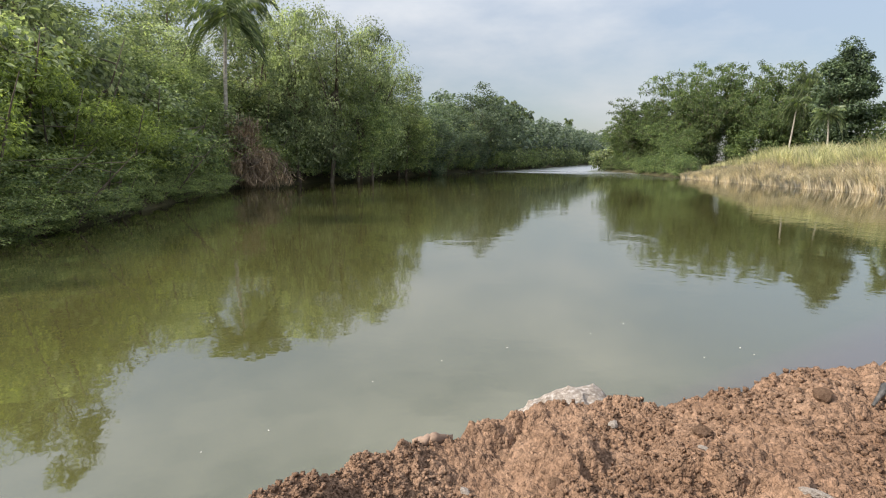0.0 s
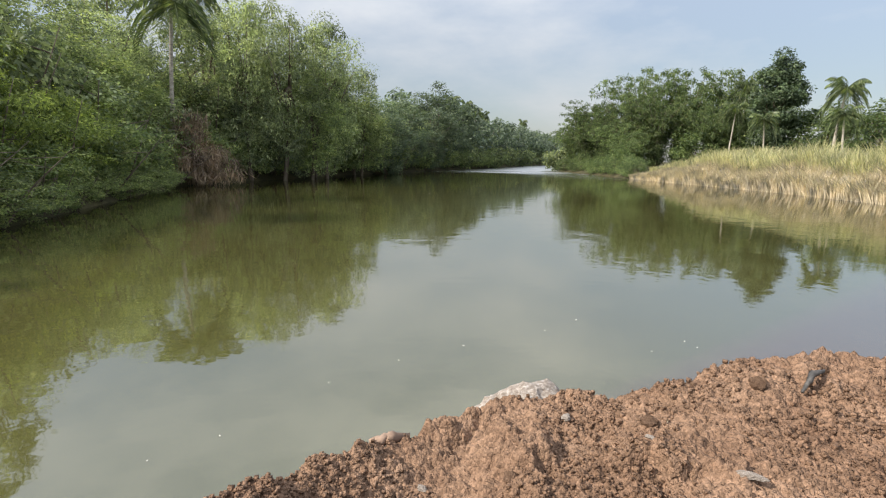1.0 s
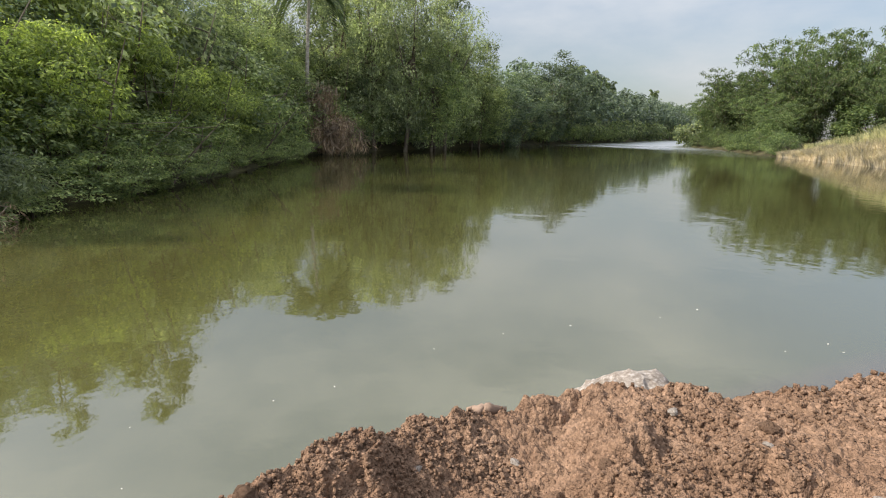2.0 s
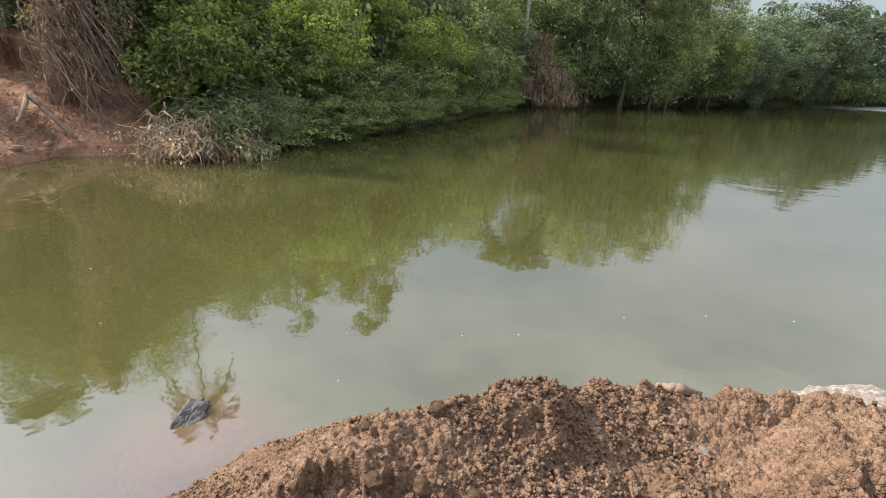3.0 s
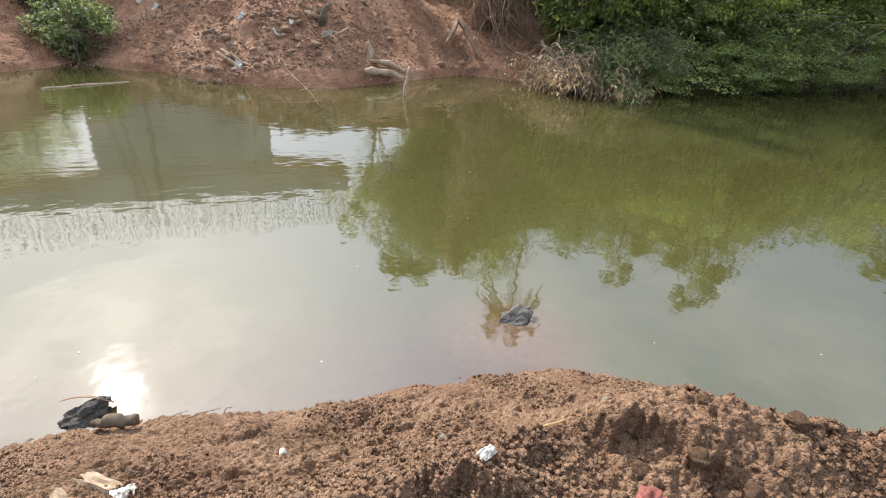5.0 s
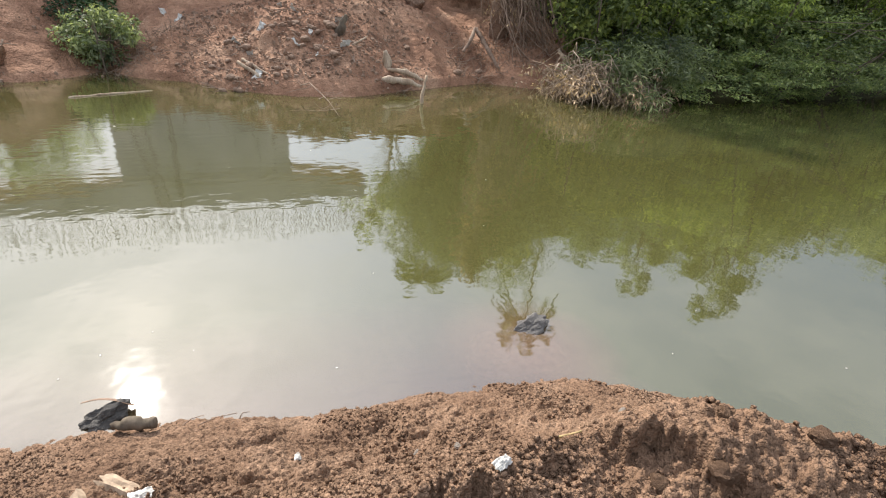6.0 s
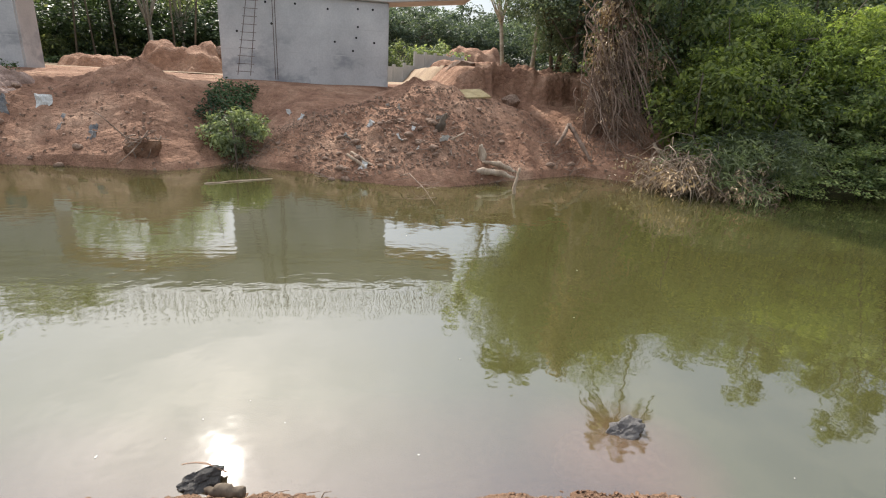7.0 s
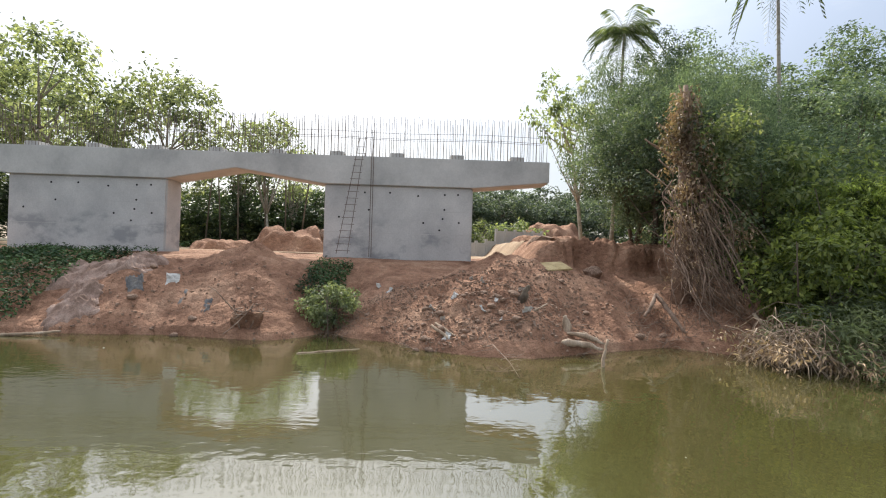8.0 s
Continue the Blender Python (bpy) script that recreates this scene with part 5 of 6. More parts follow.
limb("stake", [(-11.67, 3.72, -0.3), (-11.7, 3.76, 0.15), (-11.78, 3.88, 0.62)], [0.035, 0.04, 0.03], DRIFT, "leaning grey stake standing in the water", "stake")
limb("forked_root", [(-15.7, 6.72, 1.42), (-15.2, 6.8, 1.05), (-14.5, 7.05, 0.42)], [0.05, 0.075, 0.04], VINE, "bare forked root on the bank", "root")
limb("forked_root", [(-15.7, 6.66, 1.42), (-15.3, 6.4, 1.12), (-15.0, 6.05, 0.8)], [0.05, 0.06, 0.035], VINE, "bare forked root on the bank", "root")
limb("black_stump", [(-14.6, 2.3, 0.7), (-14.35, 2.25, 1.1), (-14.4, 2.5, 1.65)], [0.2, 0.14, 0.05], BARK, "dark leaning stump in the rubble", "stump")
limb("branch", [(-13.6, -0.2, 0.55), (-13.2, 0.25, 0.3), (-12.9, 0.55, 0.12)], [0.04, 0.045, 0.03], DRIFT, "broken branch on the rubble slope", "branch")
limb("branch", [(-13.8, -0.1, 0.6), (-13.3, 0.4, 0.35), (-13.0, 0.75, 0.15)], [0.035, 0.035, 0.02], DRIFT, "broken branch on the rubble slope", "branch")
limb("branch", [(-14.0, 2.0, 0.75), (-13.9, 2.5, 0.95), (-14.1, 3.0, 1.2)], [0.03, 0.035, 0.015], DRIFT, "broken branch on the rubble slope", "branch")
limb("branch", [(-14.7, 1.2, 1.1), (-14.5, 1.75, 1.25), (-14.5, 2.05, 1.33)], [0.025, 0.03, 0.02], DRIFT, "pale stick on the rubble slope", "branch")
limb("branch", [(-13.9, 8.6, 1.1), (-13.5, 8.8, 0.7), (-13.1, 9.1, 0.35)], [0.05, 0.06, 0.06], DRIFT, "grey broken branch behind the brush", "branch")
limb("floating_pole", [(-12.2, -3.37, 0.0), (-12.5, -2.8, 0.012), (-12.96, -2.0, -0.005)], [0.02, 0.024, 0.014], DRIFT, "pale pole floating along the bank", "pole")
limb("floating_pole", [(-13.3, -11.6, 0.02), (-13.4, -10.8, 0.05), (-13.7, -10.0, 0.1)], [0.04, 0.04, 0.03], DRIFT, "grey pole half in the water", "pole")


def water_twig():
    rng = np.random.default_rng(64)
    g = Geo()
    g.tube([(-12.9, 1.0, 0.12), (-12.0, 1.25, 0.38), (-11.0, 1.5, 0.2), (-10.2, 1.7, -0.1)], [0.016, 0.013, 0.009, 0.006], 5)
    for k in range(11):
        a = np.array([-12.3 + 0.17 * k, 1.18 + 0.05 * k, 0.34 - 0.02 * k])
        g.tube(wander(rng, a, a + np.array([0.5, rng.normal() * 0.4, -0.05 + 0.25 * rng.random()]), 0.06, 5), np.linspace(0.008, 0.004, 5), 4)
    ob = new("fallen_branch", g.mesh("fallen_branch", VINE, True))
    tagged(ob, "thin dead branch trailing into the water", "branch")


water_twig()


def stone_mesh(seed, rough=0.28, name="stone", mat=STONE, sub=2):
    rng = np.random.default_rng(seed)
    bm = bmesh.new()
    bmesh.ops.create_icosphere(bm, subdivisions=sub, radius=1.0)
    off = Vector(rng.random(3) * 50)
    for v in bm.verts:
        n = noise.noise(v.co * 1.1 + off) * 1.2 + noise.noise(v.co * 2.7 + off) * 0.6 + noise.noise(v.co * 6.5 + off) * 0.35
        v.co *= 1 + rough * n
    me = bpy.data.meshes.new(name)
    bm.to_mesh(me)
    bm.free()
    me.materials.append(mat)
    return me


def stone(me, name, x, y, z, sx, sy, sz, label, category="stone", group="", turn=0.0):
    ob = new(name, me)
    ob.matrix_basis = Matrix.LocRotScale((x, y, z), Euler((0.2, 0.1, turn)), (sx, sy, sz))
    return tagged(ob, label, category, group)


ROCKS = [stone_mesh(k) for k in range(5)]
stone(ROCKS[0], "boulder", -24.4, 4.9, 3.05, 0.55, 0.7, 0.42, "grey boulder on the cut edge of the bank", "boulder")
stone(ROCKS[1], "boulder", -18.3, 5.5, bank_surface(-18.3, 5.5) + 0.1, 0.3, 0.33, 0.24, "round pale stone on the heap", "boulder")
stone(ROCKS[2], "boulder", -30.5, -6.6, 3.3, 0.5, 0.55, 0.4, "large stone on the earth heap behind the bridge", "boulder")


def rubble():
    rng = np.random.default_rng(65)
    for k in range(110):
        if k < 80:
            y, x = -0.6 + 3.6 * rng.random(), -12.9 - 2.2 * rng.random() ** 1.4
        else:
            y, x = -10 + 18 * rng.random(), -14.0 - 3.0 * rng.random()
        s = 0.03 + 0.09 * rng.random() ** 2.5
        stone(ROCKS[k % 5], "rubble_stone", x, y, bank_surface(x, y) + s * 0.3, s * 1.3, s, s * 0.75, "small broken stone in the tipped rubble", "stone", "stones on the spoil bank", rng.random() * 6)
    scraps = []
    for k in range(3):
        g = Geo()
        u, v = np.meshgrid(np.linspace(-1, 1, 6), np.linspace(-1, 1, 6), indexing="ij")
        z = 0.35 * vnoise(u * 1.7 + 5 * k, v * 1.7, 70 + k) + 0.2 * vnoise(u * 4, v * 4 + k, 75)
        top = np.stack([u * (1 - 0.25 * v), v, z], -1).reshape(-1, 3)
        g.add(top, grid_quads(6, 6)).add(top - np.array([0, 0, 0.05]), grid_quads(6, 6)[:, ::-1])
        scraps.append(g.mesh("litter_scrap", PAPER))
    spots = [(-14.8, 0.45), (-14.1, 1.55), (-13.8, 1.2), (-15.2, 1.3), (-14.6, -0.2), (-13.6, 2.3), (-14.2, 0.1), (-16.2, 1.0), (-13.2, 0.2), (-14.9, 2.4), (-13.4, 1.6), (-16.6, -1.6), (-17.2, -2.0)]
    for k, (x, y) in enumerate(spots):
        s = 0.06 + 0.08 * rng.random()
        ob = new("litter_scrap", scraps[k % 3])
        ob.matrix_basis = Matrix.LocRotScale((x, y, bank_surface(x, y) + 0.05), Euler((0.5 * rng.normal(), 0.9, rng.random() * 6)), (s, s * 0.8, s))
        tagged(ob, "crumpled white scrap of litter on the rubble", "litter", "litter on the spoil bank")
    ob = new("paper_sheet", scraps[0])
    ob.matrix_basis = Matrix.LocRotScale((-15.95, -8.25, 1.42), Euler((0.3, 1.0, 0.4)), (0.2, 0.2, 0.14))
    tagged(ob, "torn white sheet lying on the earth", "paper")
    g = Geo()
    for k in range(150):
        y, x = -0.8 + 4.6 * rng.random(), -12.9 - 2.6 * rng.random()
        z = bank_surface(x, y) + 0.03
        d = rng.normal(size=3) * np.array([0.25, 0.3, 0.16])
        g.tube(wander(rng, (x, y, z), (x + d[0], y + d[1], z + d[2]), 0.05, 5), np.linspace(0.012, 0.006, 5), 4)
    for k in range(220):
        y, x = 5.6 + 3.2 * rng.random(), -14.2 - 1.9 * rng.random()
        z = bank_surface(x, y) + 0.02
        d = rng.normal(size=3) * np.array([0.25, 0.3, 0.2])
        g.tube(wander(rng, (x, y, z), (x + d[0], y + d[1], z + abs(d[2])), 0.07, 5), np.linspace(0.010, 0.005, 5), 4)
    for k in range(160):
        y, x = -3.4 + 2.4 * rng.random(), -14.6 - 1.6 * rng.random()
        z = bank_surface(x, y) + 0.02
        d = rng.normal(size=3) * np.array([0.2, 0.25, 0.2])
        g.tube(wander(rng, (x, y, z), (x + d[0], y + d[1], z + abs(d[2])), 0.07, 5), np.linspace(0.008, 0.004, 5), 4)
    base = np.array([(x, y, z) for x in (-1, 1) for y in (-1, 1) for z in (-1, 1)]) / 1.7
    faces = np.array([(0, 1, 3, 2), (4, 6, 7, 5), (0, 4, 5, 1), (2, 3, 7, 6), (0, 2, 6, 4), (1, 5, 7, 3)])
    m = 5200
    y = np.where(rng.random(m) < 0.6, -1.6 + 6.0 * rng.random(m), -11 + 19 * rng.random(m))
    x = -12.8 - 4.2 * rng.random(m) ** 1.2
    ok = ~in_river(x, y)
    x, y = x[ok], y[ok]
    m = len(x)
    s = 0.012 + 0.045 * rng.random(m) ** 3
    z = np.maximum(bank_top(x, y), 0) + s * 0.3
    v = base[None] * (0.7 + 0.6 * rng.random((m, 8, 1))) * s[:, None, None] * (0.7 + 0.6 * rng.random((m, 1, 3))) + np.stack([x, y, z], 1)[:, None]
    f = faces[None] + (np.arange(m) * 8)[:, None, None]
    tagged(new("bank_rubble", mesh_np("bank_rubble", v.reshape(-1, 3), f.reshape(-1, 4), STONE)), "small broken rubble strewn over the bank", "rubble", kind="stuff")
    tagged(new("twig_litter", g.mesh("twig_litter", VINE)), "scattered dry twigs and roots on the bank", "twigs", kind="stuff")


rubble()


def board():
    ob = new("board", rounded_box((-0.45, -0.52, -0.03), (0.45, 0.52, 0.03), PLANK, "board", 0.012))
    ob.matrix_basis = pose(-17.35, 3.85, bank_surface(-17.35, 3.85) + 0.05, 4, 14, 12)
    tagged(ob, "yellowed flat board lying on the heap", "board")


board()


def draped(name, cx, cy, lx, ly, turn, mat, label, category, seed, lift=0.16, fold=0.12):
    """Cloth that lies over the bank in folds, with a ragged edge."""
    n = 64
    u, v = np.meshgrid(np.linspace(-1, 1, n), np.linspace(-1, 1, n), indexing="ij")
    a = np.arctan2(v, u)
    ragged = 1 - 0.22 * (0.5 + 0.5 * vnoise(a * 2.3 + seed, a * 0 + seed, seed)) - 0.10 * vnoise(a * 7, a * 0 + 3.0, seed + 1)
    r = np.maximum(np.abs(u), np.abs(v)) + 1e-6
    x0, y0 = u * lx * ragged, v * ly * ragged
    c, s = math.cos(turn), math.sin(turn)
    x, y = cx + x0 * c - y0 * s, cy + x0 * s + y0 * c
    tuck = 1 - smooth01((r - 0.55) / 0.45)
    z = np.maximum(bank_top(x, y), 0.0) + lift * (0.3 + 0.7 * tuck)
    along_fold = x * 0.75 + y * 0.65 + 0.5 * fbm(x * 1.3, y * 1.3, 3, seed)
    z = z + fold * (0.35 + 0.65 * tuck) * (0.8 * fbm(x * 1.6, y * 1.6, 3, seed + 2) + 0.8 * (1 - np.abs(vnoise(along_fold * 4.2, (x - y) * 1.0, seed + 3))) ** 3
                                           + 0.5 * (1 - np.abs(vnoise(along_fold * 9.5, (x - y) * 2.4, seed + 4))) ** 3 - 0.4) - 0.2 * min(1.0, max(lx, ly)) * smooth01((r - 0.85) / 0.15)
    top = np.stack([x, y, z], -1).reshape(-1, 3)
    g = Geo().add(top, grid_quads(n, n)).add(top - np.array([0, 0, 0.02]), grid_quads(n, n)[:, ::-1])
    tagged(new(name, g.mesh(name, mat, True)), label, category)


draped("sacking", -16.5, -10.6, 0.8, 1.7, 0.2, CLOTH, "muddy pinkish torn sacking spread over the bank", "sacking", 81, 0.14, 0.26)
draped("sacking", -14.9, -10.5, 1.0, 0.8, 0.55, CLOTH, "muddy torn sacking trailing down to the water", "sacking", 84, 0.10, 0.24)
draped("rag", -15.0, -6.75, 0.34, 0.13, 0.2, BLUE_CLOTH, "dirty blue rag on the earth slope", "rag", 87, 0.05, 0.12)
draped("rag", -15.4, -7.65, 0.36, 0.06, 0.1, BLUE_CLOTH, "narrow dirty blue rag on the slope", "rag", 90, 0.04, 0.10)
draped("rag", -15.6, -9.2, 0.35, 0.25, 0.6, BLUE_CLOTH, "grey blue rag beside the sacking", "rag", 93, 0.06, 0.16)


def root_clump(x, y, seed):
    rng = np.random.default_rng(seed)
    root = empty("root_clump")
    root.matrix_basis = pose(x, y, bank_surface(x, y))
    child("soil_ball", stone_mesh(seed, 0.35, "soil_ball", BANK_SOIL), root, at=Matrix.LocRotScale((0, 0, 0.1), None, (0.3, 0.42, 0.3)))
    for k in range(26):
        p, q = rng.normal(size=3) * 0.16, rng.normal(size=3) * np.array([0.35, 0.45, 0.3])
        g = Geo().tube(wander(rng, p + np.array([0.1, 0, 0.2]), q + np.array([0.15, 0, 0.15]), 0.06, 5), np.linspace(0.022, 0.008, 5), 5)
        child("root", g.mesh("root", VINE, True), root)
    tagged(root, "upturned root clump caked in earth at the waterline", "root clump")


root_clump(-14.2, -5.3, 66)
gully = broadleaf(67, 1.5, 1.7, 0.0, 60, 60, 0.12, LEAF_GREY, "small leafy bush in the gully of the bank", name="bush", category="bush", clump_r=0.26, stems=4)
put(gully, [(-15.6, -3.25, 0, 0.9, 0.85)], 0.0)


def ground_leaves(name, x0, x1, y0, y1, n, leaf, lift, label, seed, cut=-1.0):
    rng = np.random.default_rng(seed)
    x, y = x0 + (x1 - x0) * rng.random(n), y0 + (y1 - y0) * rng.random(n)
    ok = (vnoise(x * 0.9, y * 0.9, seed) > cut) & ~in_river(x, y)
    x, y = x[ok], y[ok]
    z = np.maximum(land(x, y), 0) + lift * (0.5 + rng.random(len(x)))
    g = Geo().leaves(rng, np.stack([x, y, z], 1), 0.12, 3, leaf, leaf * 0.6, up=1.2)
    tagged(new(name, g.mesh(name, CREEPER)), label, "creeper", kind="stuff")


ground_leaves("creeper", -19.5, -13.5, -21, -11.6, 5200, 0.12, 0.2, "low green creeper covering the bank", 68, -0.75)
ground_leaves("creeper", -19.4, -16.2, -4.5, -3.3, 900, 0.1, 0.2, "creeper climbing the gully to the pier", 69)
ground_leaves("creeper", -21.5, -19.0, -16.5, -11.5, 900, 0.1, 0.15, "thin creeper at the foot of the pier", 70, -0.2)
ground_leaves("creeper", -46, -38, -22, -4, 1800, 0.28, 0.3, "weeds at the edge of the wood", 71, 0.0)


# ---- near mound: crumbs, stones and litter ----
def surf(x, y):
    return float(mound_surface(np.array([x * 1.0]), np.array([y * 1.0]))[0])


def crumbs():
    """Loose crumbs of soil that lie all over the mound."""
    rng = np.random.default_rng(72)
    bm = bmesh.new()
    bmesh.ops.create_cube(bm, size=2.0)
    for v in bm.verts:
        v.co = v.co.normalized()
    base = np.array([v.co[:] for v in bm.verts])
    faces = np.array([[v.index for v in f.verts] for f in bm.faces])
    bm.free()
    n = 75000
    a = np.radians(40 + 172 * rng.random(n))
    r = 0.95 + 2.3 * rng.random(n) ** 1.15
    x, y = r * np.cos(a), r * np.sin(a)
    patch = smooth01(0.5 + 1.3 * fbm(x * 2.2, y * 2.2, 2, 73)) > rng.random(n) * 0.9
    x, y = x[patch], y[patch]
    z = mound_surface(x, y)
    ok = z > 0.02
    x, y, z = x[ok], y[ok], z[ok]
    n = len(x)
    s = 0.0036 + 0.0115 * rng.random(n) ** 2.8
    q = base[None] * (0.75 + 0.5 * rng.random((n, len(base), 1))) * s[:, None, None] * (0.75 + 0.5 * rng.random((n, 1, 3)))
    v = q + np.stack([x, y, z + s * 0.35], 1)[:, None]
    f = faces[None] + (np.arange(n) * len(base))[:, None, None]
    ob = new("soil_crumbs", mesh_np("soil_crumbs", v.reshape(-1, 3), f.reshape(-1, 4), SOIL, True))
    tagged(ob, "loose crumbs of brown soil on the mound", "soil crumbs", kind="stuff")


crumbs()
CLOD = [stone_mesh(k + 20, 0.3, "clod", SOIL, 3) for k in range(4)]
CHALK = stone_mesh(30, 0.33, "pale_rock", PALE_ROCK, 4)
stone(CHALK, "pale_rock", 0.82, 2.74, 1.05, 0.27, 0.2, 0.18, "pale chalky rock at the edge of the mound", "rock", "", 0.15)
stone(CHALK, "pale_rock", 1.32, 1.62, surf(1.32, 1.62) + 0.005, 0.045, 0.02, 0.014, "flat pinkish stone on the soil", "stone", "", 2.4)
BRICK = stone_mesh(31, 0.2, "brick_chip", surface("orange brick chip", (0.36, 0.15, 0.07), (0.5, 0.23, 0.11), (0.6, 0.32, 0.18), 9, 80, 0.9, 0.4, 0.004), 1)
stone(BRICK, "brick_chip", -0.07, 1.45, surf(-0.07, 1.45) + 0.01, 0.028, 0.02, 0.018, "small orange brick chip on the soil", "brick chip", "", 0.7)
for k, (x, y, s) in enumerate([(-0.83, 1.02, 0.05), (-0.75, 1.16, 0.065), (-0.62, 1.24, 0.06), (-0.72, 1.5, 0.055), (-1.3, 1.3, 0.035), (1.18, 2.05, 0.06), (-0.45, 1.3, 0.06), (-1.7, 0.25, 0.04), (0.8, 1.7, 0.05),
                                (-1.55, -0.2, 0.05), (-1.9, -0.35, 0.045), (-0.4, 1.62, 0.045), (0.3, 1.75, 0.05), (1.7, 2.1, 0.06), (0.55, 1.95, 0.045), (-1.05, 0.85, 0.04), (-0.9, 1.3, 0.045), (2.1, 2.2, 0.06), (-1.8, 0.1, 0.03)]):
    s *= 0.6
    stone(CLOD[k % 4], "clod", x, y, surf(x, y) + s * 0.05, s * 1.1, s, s * 0.8, "rounded clod of dry brown soil", "clod", "clods on the mound", k * 1.3)
for k, (x, y, s) in enumerate([(-1.9, 0.0, 0.02), (-1.2, 1.2, 0.02), (0.9, 2.3, 0.02), (0.5, 1.6, 0.014), (1.1, 1.9, 0.016), (-0.2, 1.9, 0.016), (-1.4, 0.6, 0.012), (0.2, 2.1, 0.018), (1.5, 2.4, 0.018), (-0.6, 0.9, 0.012), (-1.6, 0.5, 0.012), (0.75, 1.45, 0.014)]):
    stone(CHALK, "pebble", x, y, surf(x, y) + s * 0.4, s * 1.3, s, s * 0.7, "small pale pebble on the soil", "pebble", "pebbles on the mound", k * 2.1)


def on_mound(name, pts, radii, mat, label, category, lift=0.02, sides=7):
    return limb(name, [(x, y, surf(x, y) + lift + dz) for x, y, dz in pts], radii, mat, label, category, sides)


on_mound("stick", [(-0.02, 2.42, 0.02), (0.06, 2.44, 0.02), (0.16, 2.47, 0.0)], [0.03, 0.03, 0.02], VINE, "short brown stub of wood at the crest", "stick")
on_mound("bark_chip", [(1.85, 2.02, 0.02), (1.93, 2.06, 0.05), (2.02, 2.1, 0.02)], [0.006, 0.016, 0.006], DARK_ROCK, "dark curled chip of bark on the soil", "bark chip")
on_mound("straw", [(-1.2, 0.78, 0.0), (-1.16, 0.86, 0.005), (-1.1, 0.92, 0.0)], [0.004, 0.006, 0.004], PLANK, "yellow straw lying on the soil", "straw", 0.012, 5)
on_mound("straw", [(0.35, 1.55, 0.0), (0.41, 1.49, 0.01), (0.5, 1.4, 0.0)], [0.003, 0.003, 0.002], DRIFT, "dry stalk lying on the soil", "straw", 0.012, 5)
on_mound("dark_log", [(-2.70, -0.98, 0.02), (-2.66, -0.86, 0.05), (-2.64, -0.74, 0.05)], [0.024, 0.038, 0.03], BARK, "sodden log caked in mud at the water's edge", "log", 0.02, 12)
on_mound("twig", [(-2.58, -0.60, 0.0), (-2.60, -0.55, 0.03), (-2.62, -0.48, 0.05)], [0.004, 0.003, 0.002], VINE, "thin twig sticking up at the water's edge", "twig", 0.02, 5)
on_mound("twig", [(-2.58, -0.52, 0.0), (-2.60, -0.42, 0.035), (-2.58, -0.30, 0.04)], [0.004, 0.003, 0.002], VINE, "thin twig sticking up at the water's edge", "twig", 0.02, 5)
on_mound("twig", [(-2.55, -0.29, 0.0), (-2.58, -0.27, 0.04), (-2.57, -0.23, 0.05)], [0.004, 0.003, 0.002], VINE, "thin twig sticking up at the water's edge", "twig", 0.02, 5)


def wood_slab(x, y, length, width, thick, turn, tilt, seed, label):
    """A splintered slab of old wood with ragged ends."""
    rng = np.random.default_rng(seed)
    n, k = 16, 5
    u, v = np.meshgrid(np.linspace(-1, 1, n), np.linspace(-1, 1, k), indexing="ij")
    ends = 1 + 0.16 * rng.normal(size=(1, k)) * np.abs(u) ** 3
    px, py = u * ends * length / 2, v * width / 2 * (1 + 0.15 * vnoise(u * 3, v * 0 + seed, seed)) * (1 - 0.35 * np.abs(u) ** 4)
    pz = thick * (0.5 * (1 - v ** 2) + 0.35 * vnoise(v * 4, u * 0.8, seed + 1))
    top = np.stack([px, py, pz + thick * 0.4], -1).reshape(-1, 3)
    low = np.stack([px, py, -thick * 0.4 + 0 * pz], -1).reshape(-1, 3)
    g = Geo().add(np.concatenate([top, low]), np.concatenate([grid_quads(n, k), grid_quads(n, k)[:, ::-1] + n * k]))
    rim = [i * k for i in range(n)] + [(n - 1) * k + j for j in range(1, k)] + [i * k + k - 1 for i in range(n - 2, -1, -1)] + [j for j in range(k - 2, 0, -1)]
    g.add(np.concatenate([top, low]), [(a, b, b + n * k, a + n * k) for a, b in zip(rim, rim[1:] + rim[:1])])
    ob = new("wood_piece", g.mesh("wood_piece", DRIFT))
    ob.matrix_basis = pose(x, y, surf(x, y) + 0.015, tilt, -6, turn)
    tagged(ob, label, "wood", "wood scraps on the mound")


wood_slab(-2.03, -0.78, 0.25, 0.07, 0.03, 48, 10, 3, "splintered pale slab of wood on the soil")
wood_slab(-1.95, -0.92, 0.14, 0.06, 0.03, 20, -8, 5, "short splintered slab of wood on the soil")


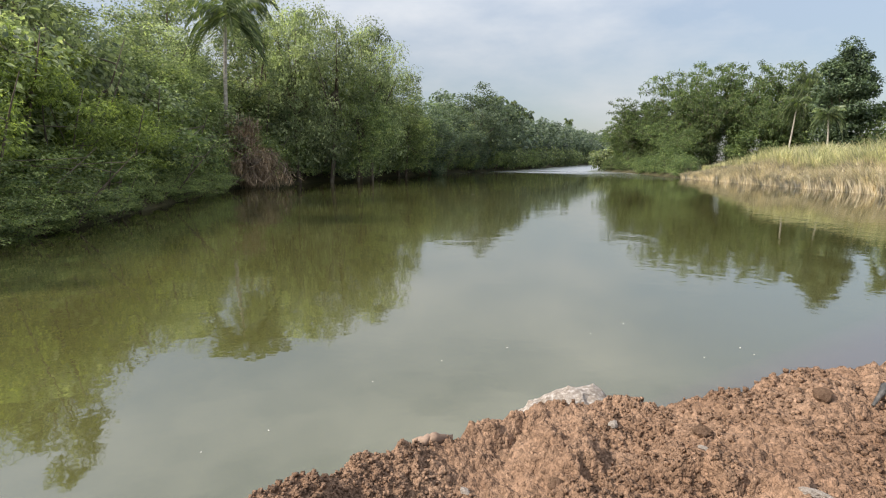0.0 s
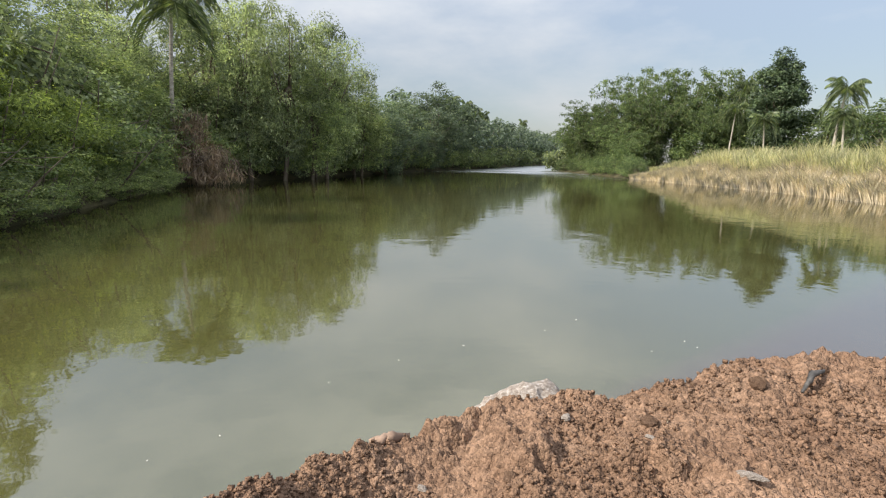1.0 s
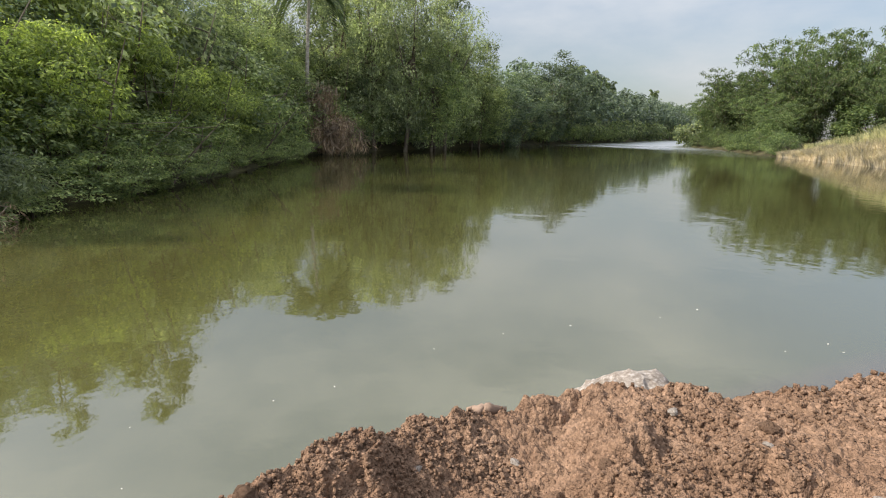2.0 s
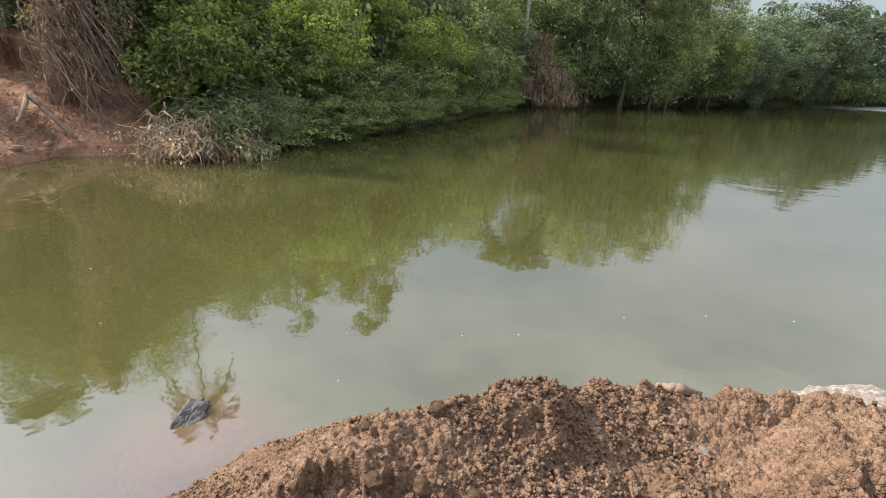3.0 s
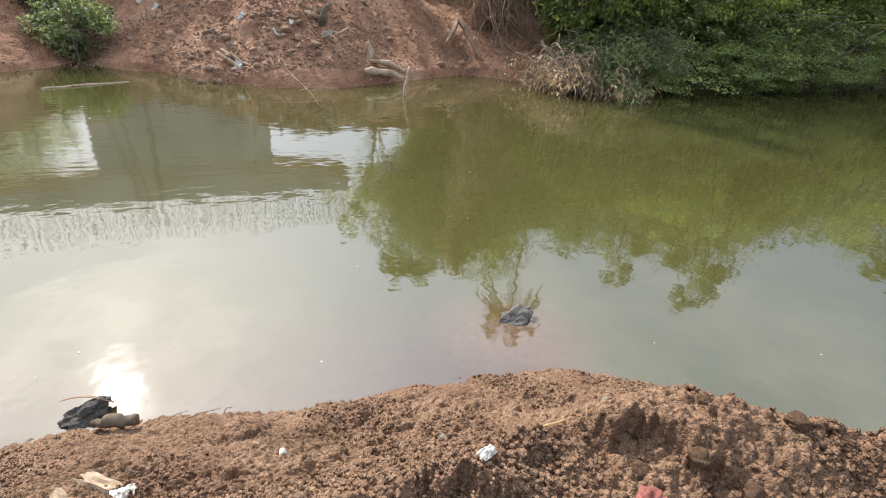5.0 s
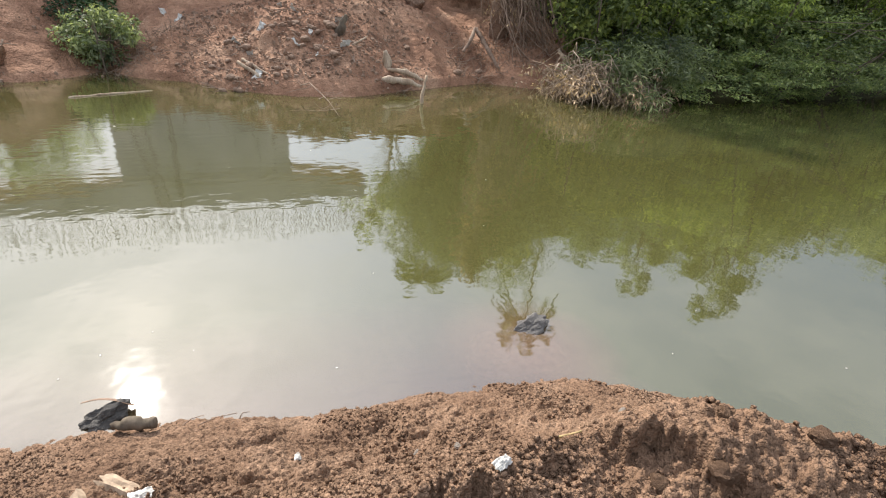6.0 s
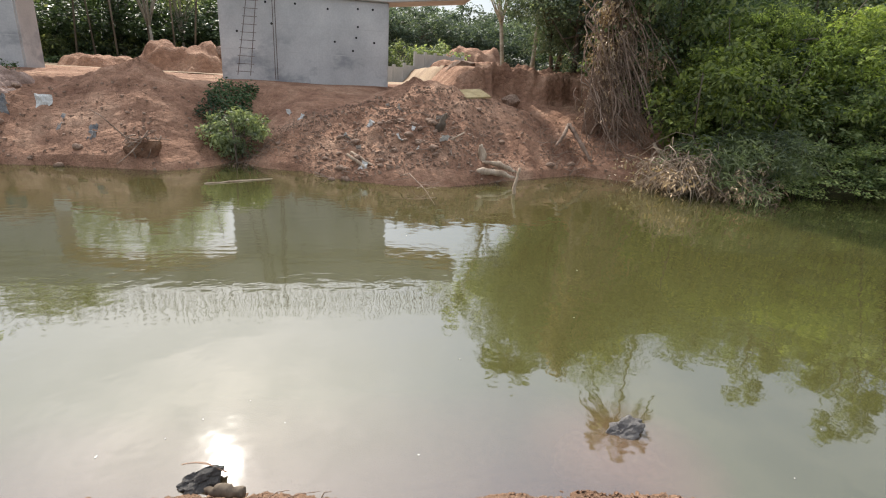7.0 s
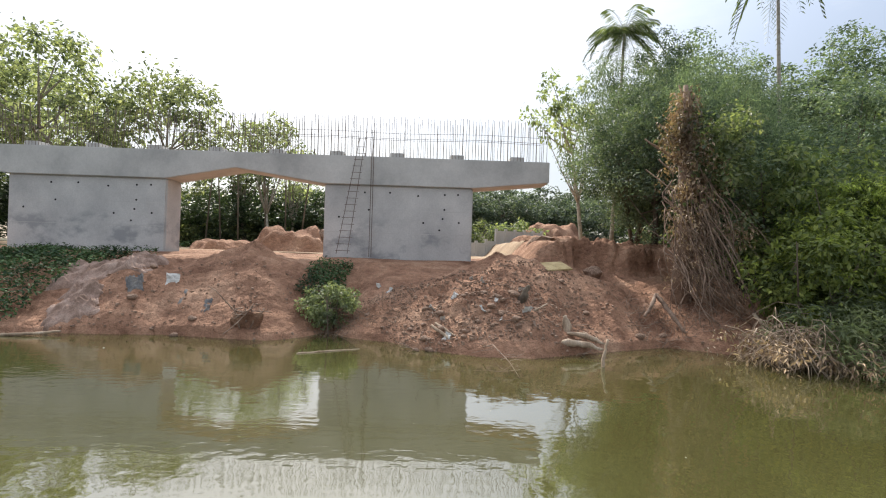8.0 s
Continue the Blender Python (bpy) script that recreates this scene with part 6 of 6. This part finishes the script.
def crumpled(name, x, y, sx, sy, mat, label, category, seed, h=0.35, lift=0.02):
    n = 26
    u, v = np.meshgrid(np.linspace(-1, 1, n), np.linspace(-1, 1, n), indexing="ij")
    dome = np.clip(1 - u ** 2, 0, 1) * np.clip(1 - v ** 2, 0, 1)
    w = 1 - 0.25 * vnoise(np.arctan2(v, u) * 1.8, u * 0 + seed, seed)
    z = h * (0.7 * dome + 0.8 * np.abs(vnoise(u * 2.6, v * 2.6, seed)) * dome ** 0.4 + 0.25 * vnoise(u * 6, v * 6, seed + 1))
    top = np.stack([u * sx * w, v * sy * w, z * max(sx, sy)], -1).reshape(-1, 3)
    g = Geo().add(top, grid_quads(n, n)).add(top - np.array([0, 0, 0.003]), grid_quads(n, n)[:, ::-1])
    ob = new(name, g.mesh(name, mat, True))
    ob.matrix_basis = pose(x, y, surf(x, y) + lift, 0, 0, seed * 40)
    tagged(ob, label, category)


crumpled("red_rag", -0.70, 0.93, 0.07, 0.05, RED_CLOTH, "faded red rag half buried in the soil", "rag", 3)
crumpled("wrapper", -1.02, 0.57, 0.018, 0.03, PAPER, "white plastic wrapper in the soil", "wrapper", 5, 0.5)
crumpled("plastic_scrap", -1.84, -0.65, 0.045, 0.035, PAPER, "clear pale plastic scrap on the soil", "plastic", 7, 0.3)
crumpled("shell_scrap", -1.88, 0.0, 0.018, 0.015, PAPER, "small pinkish white scrap on the soil", "scrap", 9, 0.4)

stone(stone_mesh(41, 0.42, "dark_rock", DARK_ROCK, 4), "dark_rock", -2.85, -1.06, 0.01, 0.075, 0.125, 0.06, "black glistening rock at the water's edge", "rock", "", 0.3)
stone(stone_mesh(42, 0.4, "sunken_rock", WET_CLAY, 4), "sunken_rock", -2.82, 1.86, -0.29, 0.42, 0.40, 0.17, "clay coated rock just breaking the water", "rock", "", 0.9)
stone(stone_mesh(43, 0.5, "rock_tip", GRANITE, 4), "rock_tip", -3.06, 1.98, -0.005, 0.085, 0.15, 0.065, "dark rough rock standing out of the water", "rock", "", 0.2)


def bent_strip():
    g = Geo()
    s = np.linspace(0, 1, 12)
    c = np.stack([-2.94 + 0.05 * s, -1.18 + 0.28 * s, 0.075 + 0.05 * np.sin(s * np.pi * 0.9) - 0.06 * s], 1)
    w = np.array([0.022, 0, 0.014])
    v = np.concatenate([c - w, c + w, c - w + [0, 0, -0.003], c + w + [0, 0, -0.003]])
    i = np.arange(11)[:, None]
    g.add(v, np.concatenate([i + np.array([[0, 1, 13, 12]]), i + np.array([[36, 37, 25, 24]])]))
    tagged(new("bent_strip", g.mesh("bent_strip", STONE, True)), "thin bent strip of plastic beside the black rock", "plastic strip")


bent_strip()


def floating_bits():
    """Pale leaves and flecks adrift on the water."""
    rng = np.random.default_rng(74)
    kinds = []
    for k in range(3):
        g = Geo()
        u, v = np.meshgrid(np.linspace(-1, 1, 5), np.linspace(-1, 1, 4), indexing="ij")
        z = 0.25 * u ** 2 + 0.2 * vnoise(u * 2, v * 2 + k, 80 + k)
        top = np.stack([u, v * (1 - 0.75 * u ** 2) * 0.5, z * 0.5], -1).reshape(-1, 3)
        g.add(top, grid_quads(5, 4)).add(top - np.array([0, 0, 0.08]), grid_quads(5, 4)[:, ::-1])
        kinds.append(g.mesh("floating_leaf", PAPER))
    spots = [(-1.45, 4.55, 0.022), (1.09, 6.65, 0.03), (3.06, 7.67, 0.04), (4.28, 6.64, 0.04), (4.32, 6.4, 0.03), (3.6, 6.3, 0.025), (3.08, 36.3, 0.14), (-1.92, 4.2, 0.02), (-2.44, 2.92, 0.014), (-2.95, 0.35, 0.018), (-3.16, -1.78, 0.03),
             (-3.3, -1.4, 0.014), (-3.5, -1.2, 0.02), (-3.7, -0.9, 0.014), (-5.0, 2.4, 0.02), (-6.5, 3.1, 0.03), (-9.9, -2.2, 0.05), (-10.4, -2.0, 0.04), (-12.2, -7.9, 0.09), (-3.4, -0.6, 0.012), (-4.2, 0.9, 0.016), (0.2, 6.2, 0.02), (-0.6, 5.6, 0.018), (2.4, 7.2, 0.02), (-7.5, -0.4, 0.02), (-8.2, 0.8, 0.025), (-2.9, 3.6, 0.012)]
    for k, (x, y, s) in enumerate(spots):
        ob = new("floating_leaf", kinds[k % 3])
        s *= 0.55
        ob.matrix_basis = Matrix.LocRotScale((x, y, 0.002), Euler((0, 0, rng.random() * 6)), (s, s, s * 0.6))
        tagged(ob, "pale leaf or fleck floating on the river", "floating leaf", "flecks on the water")


floating_bits()
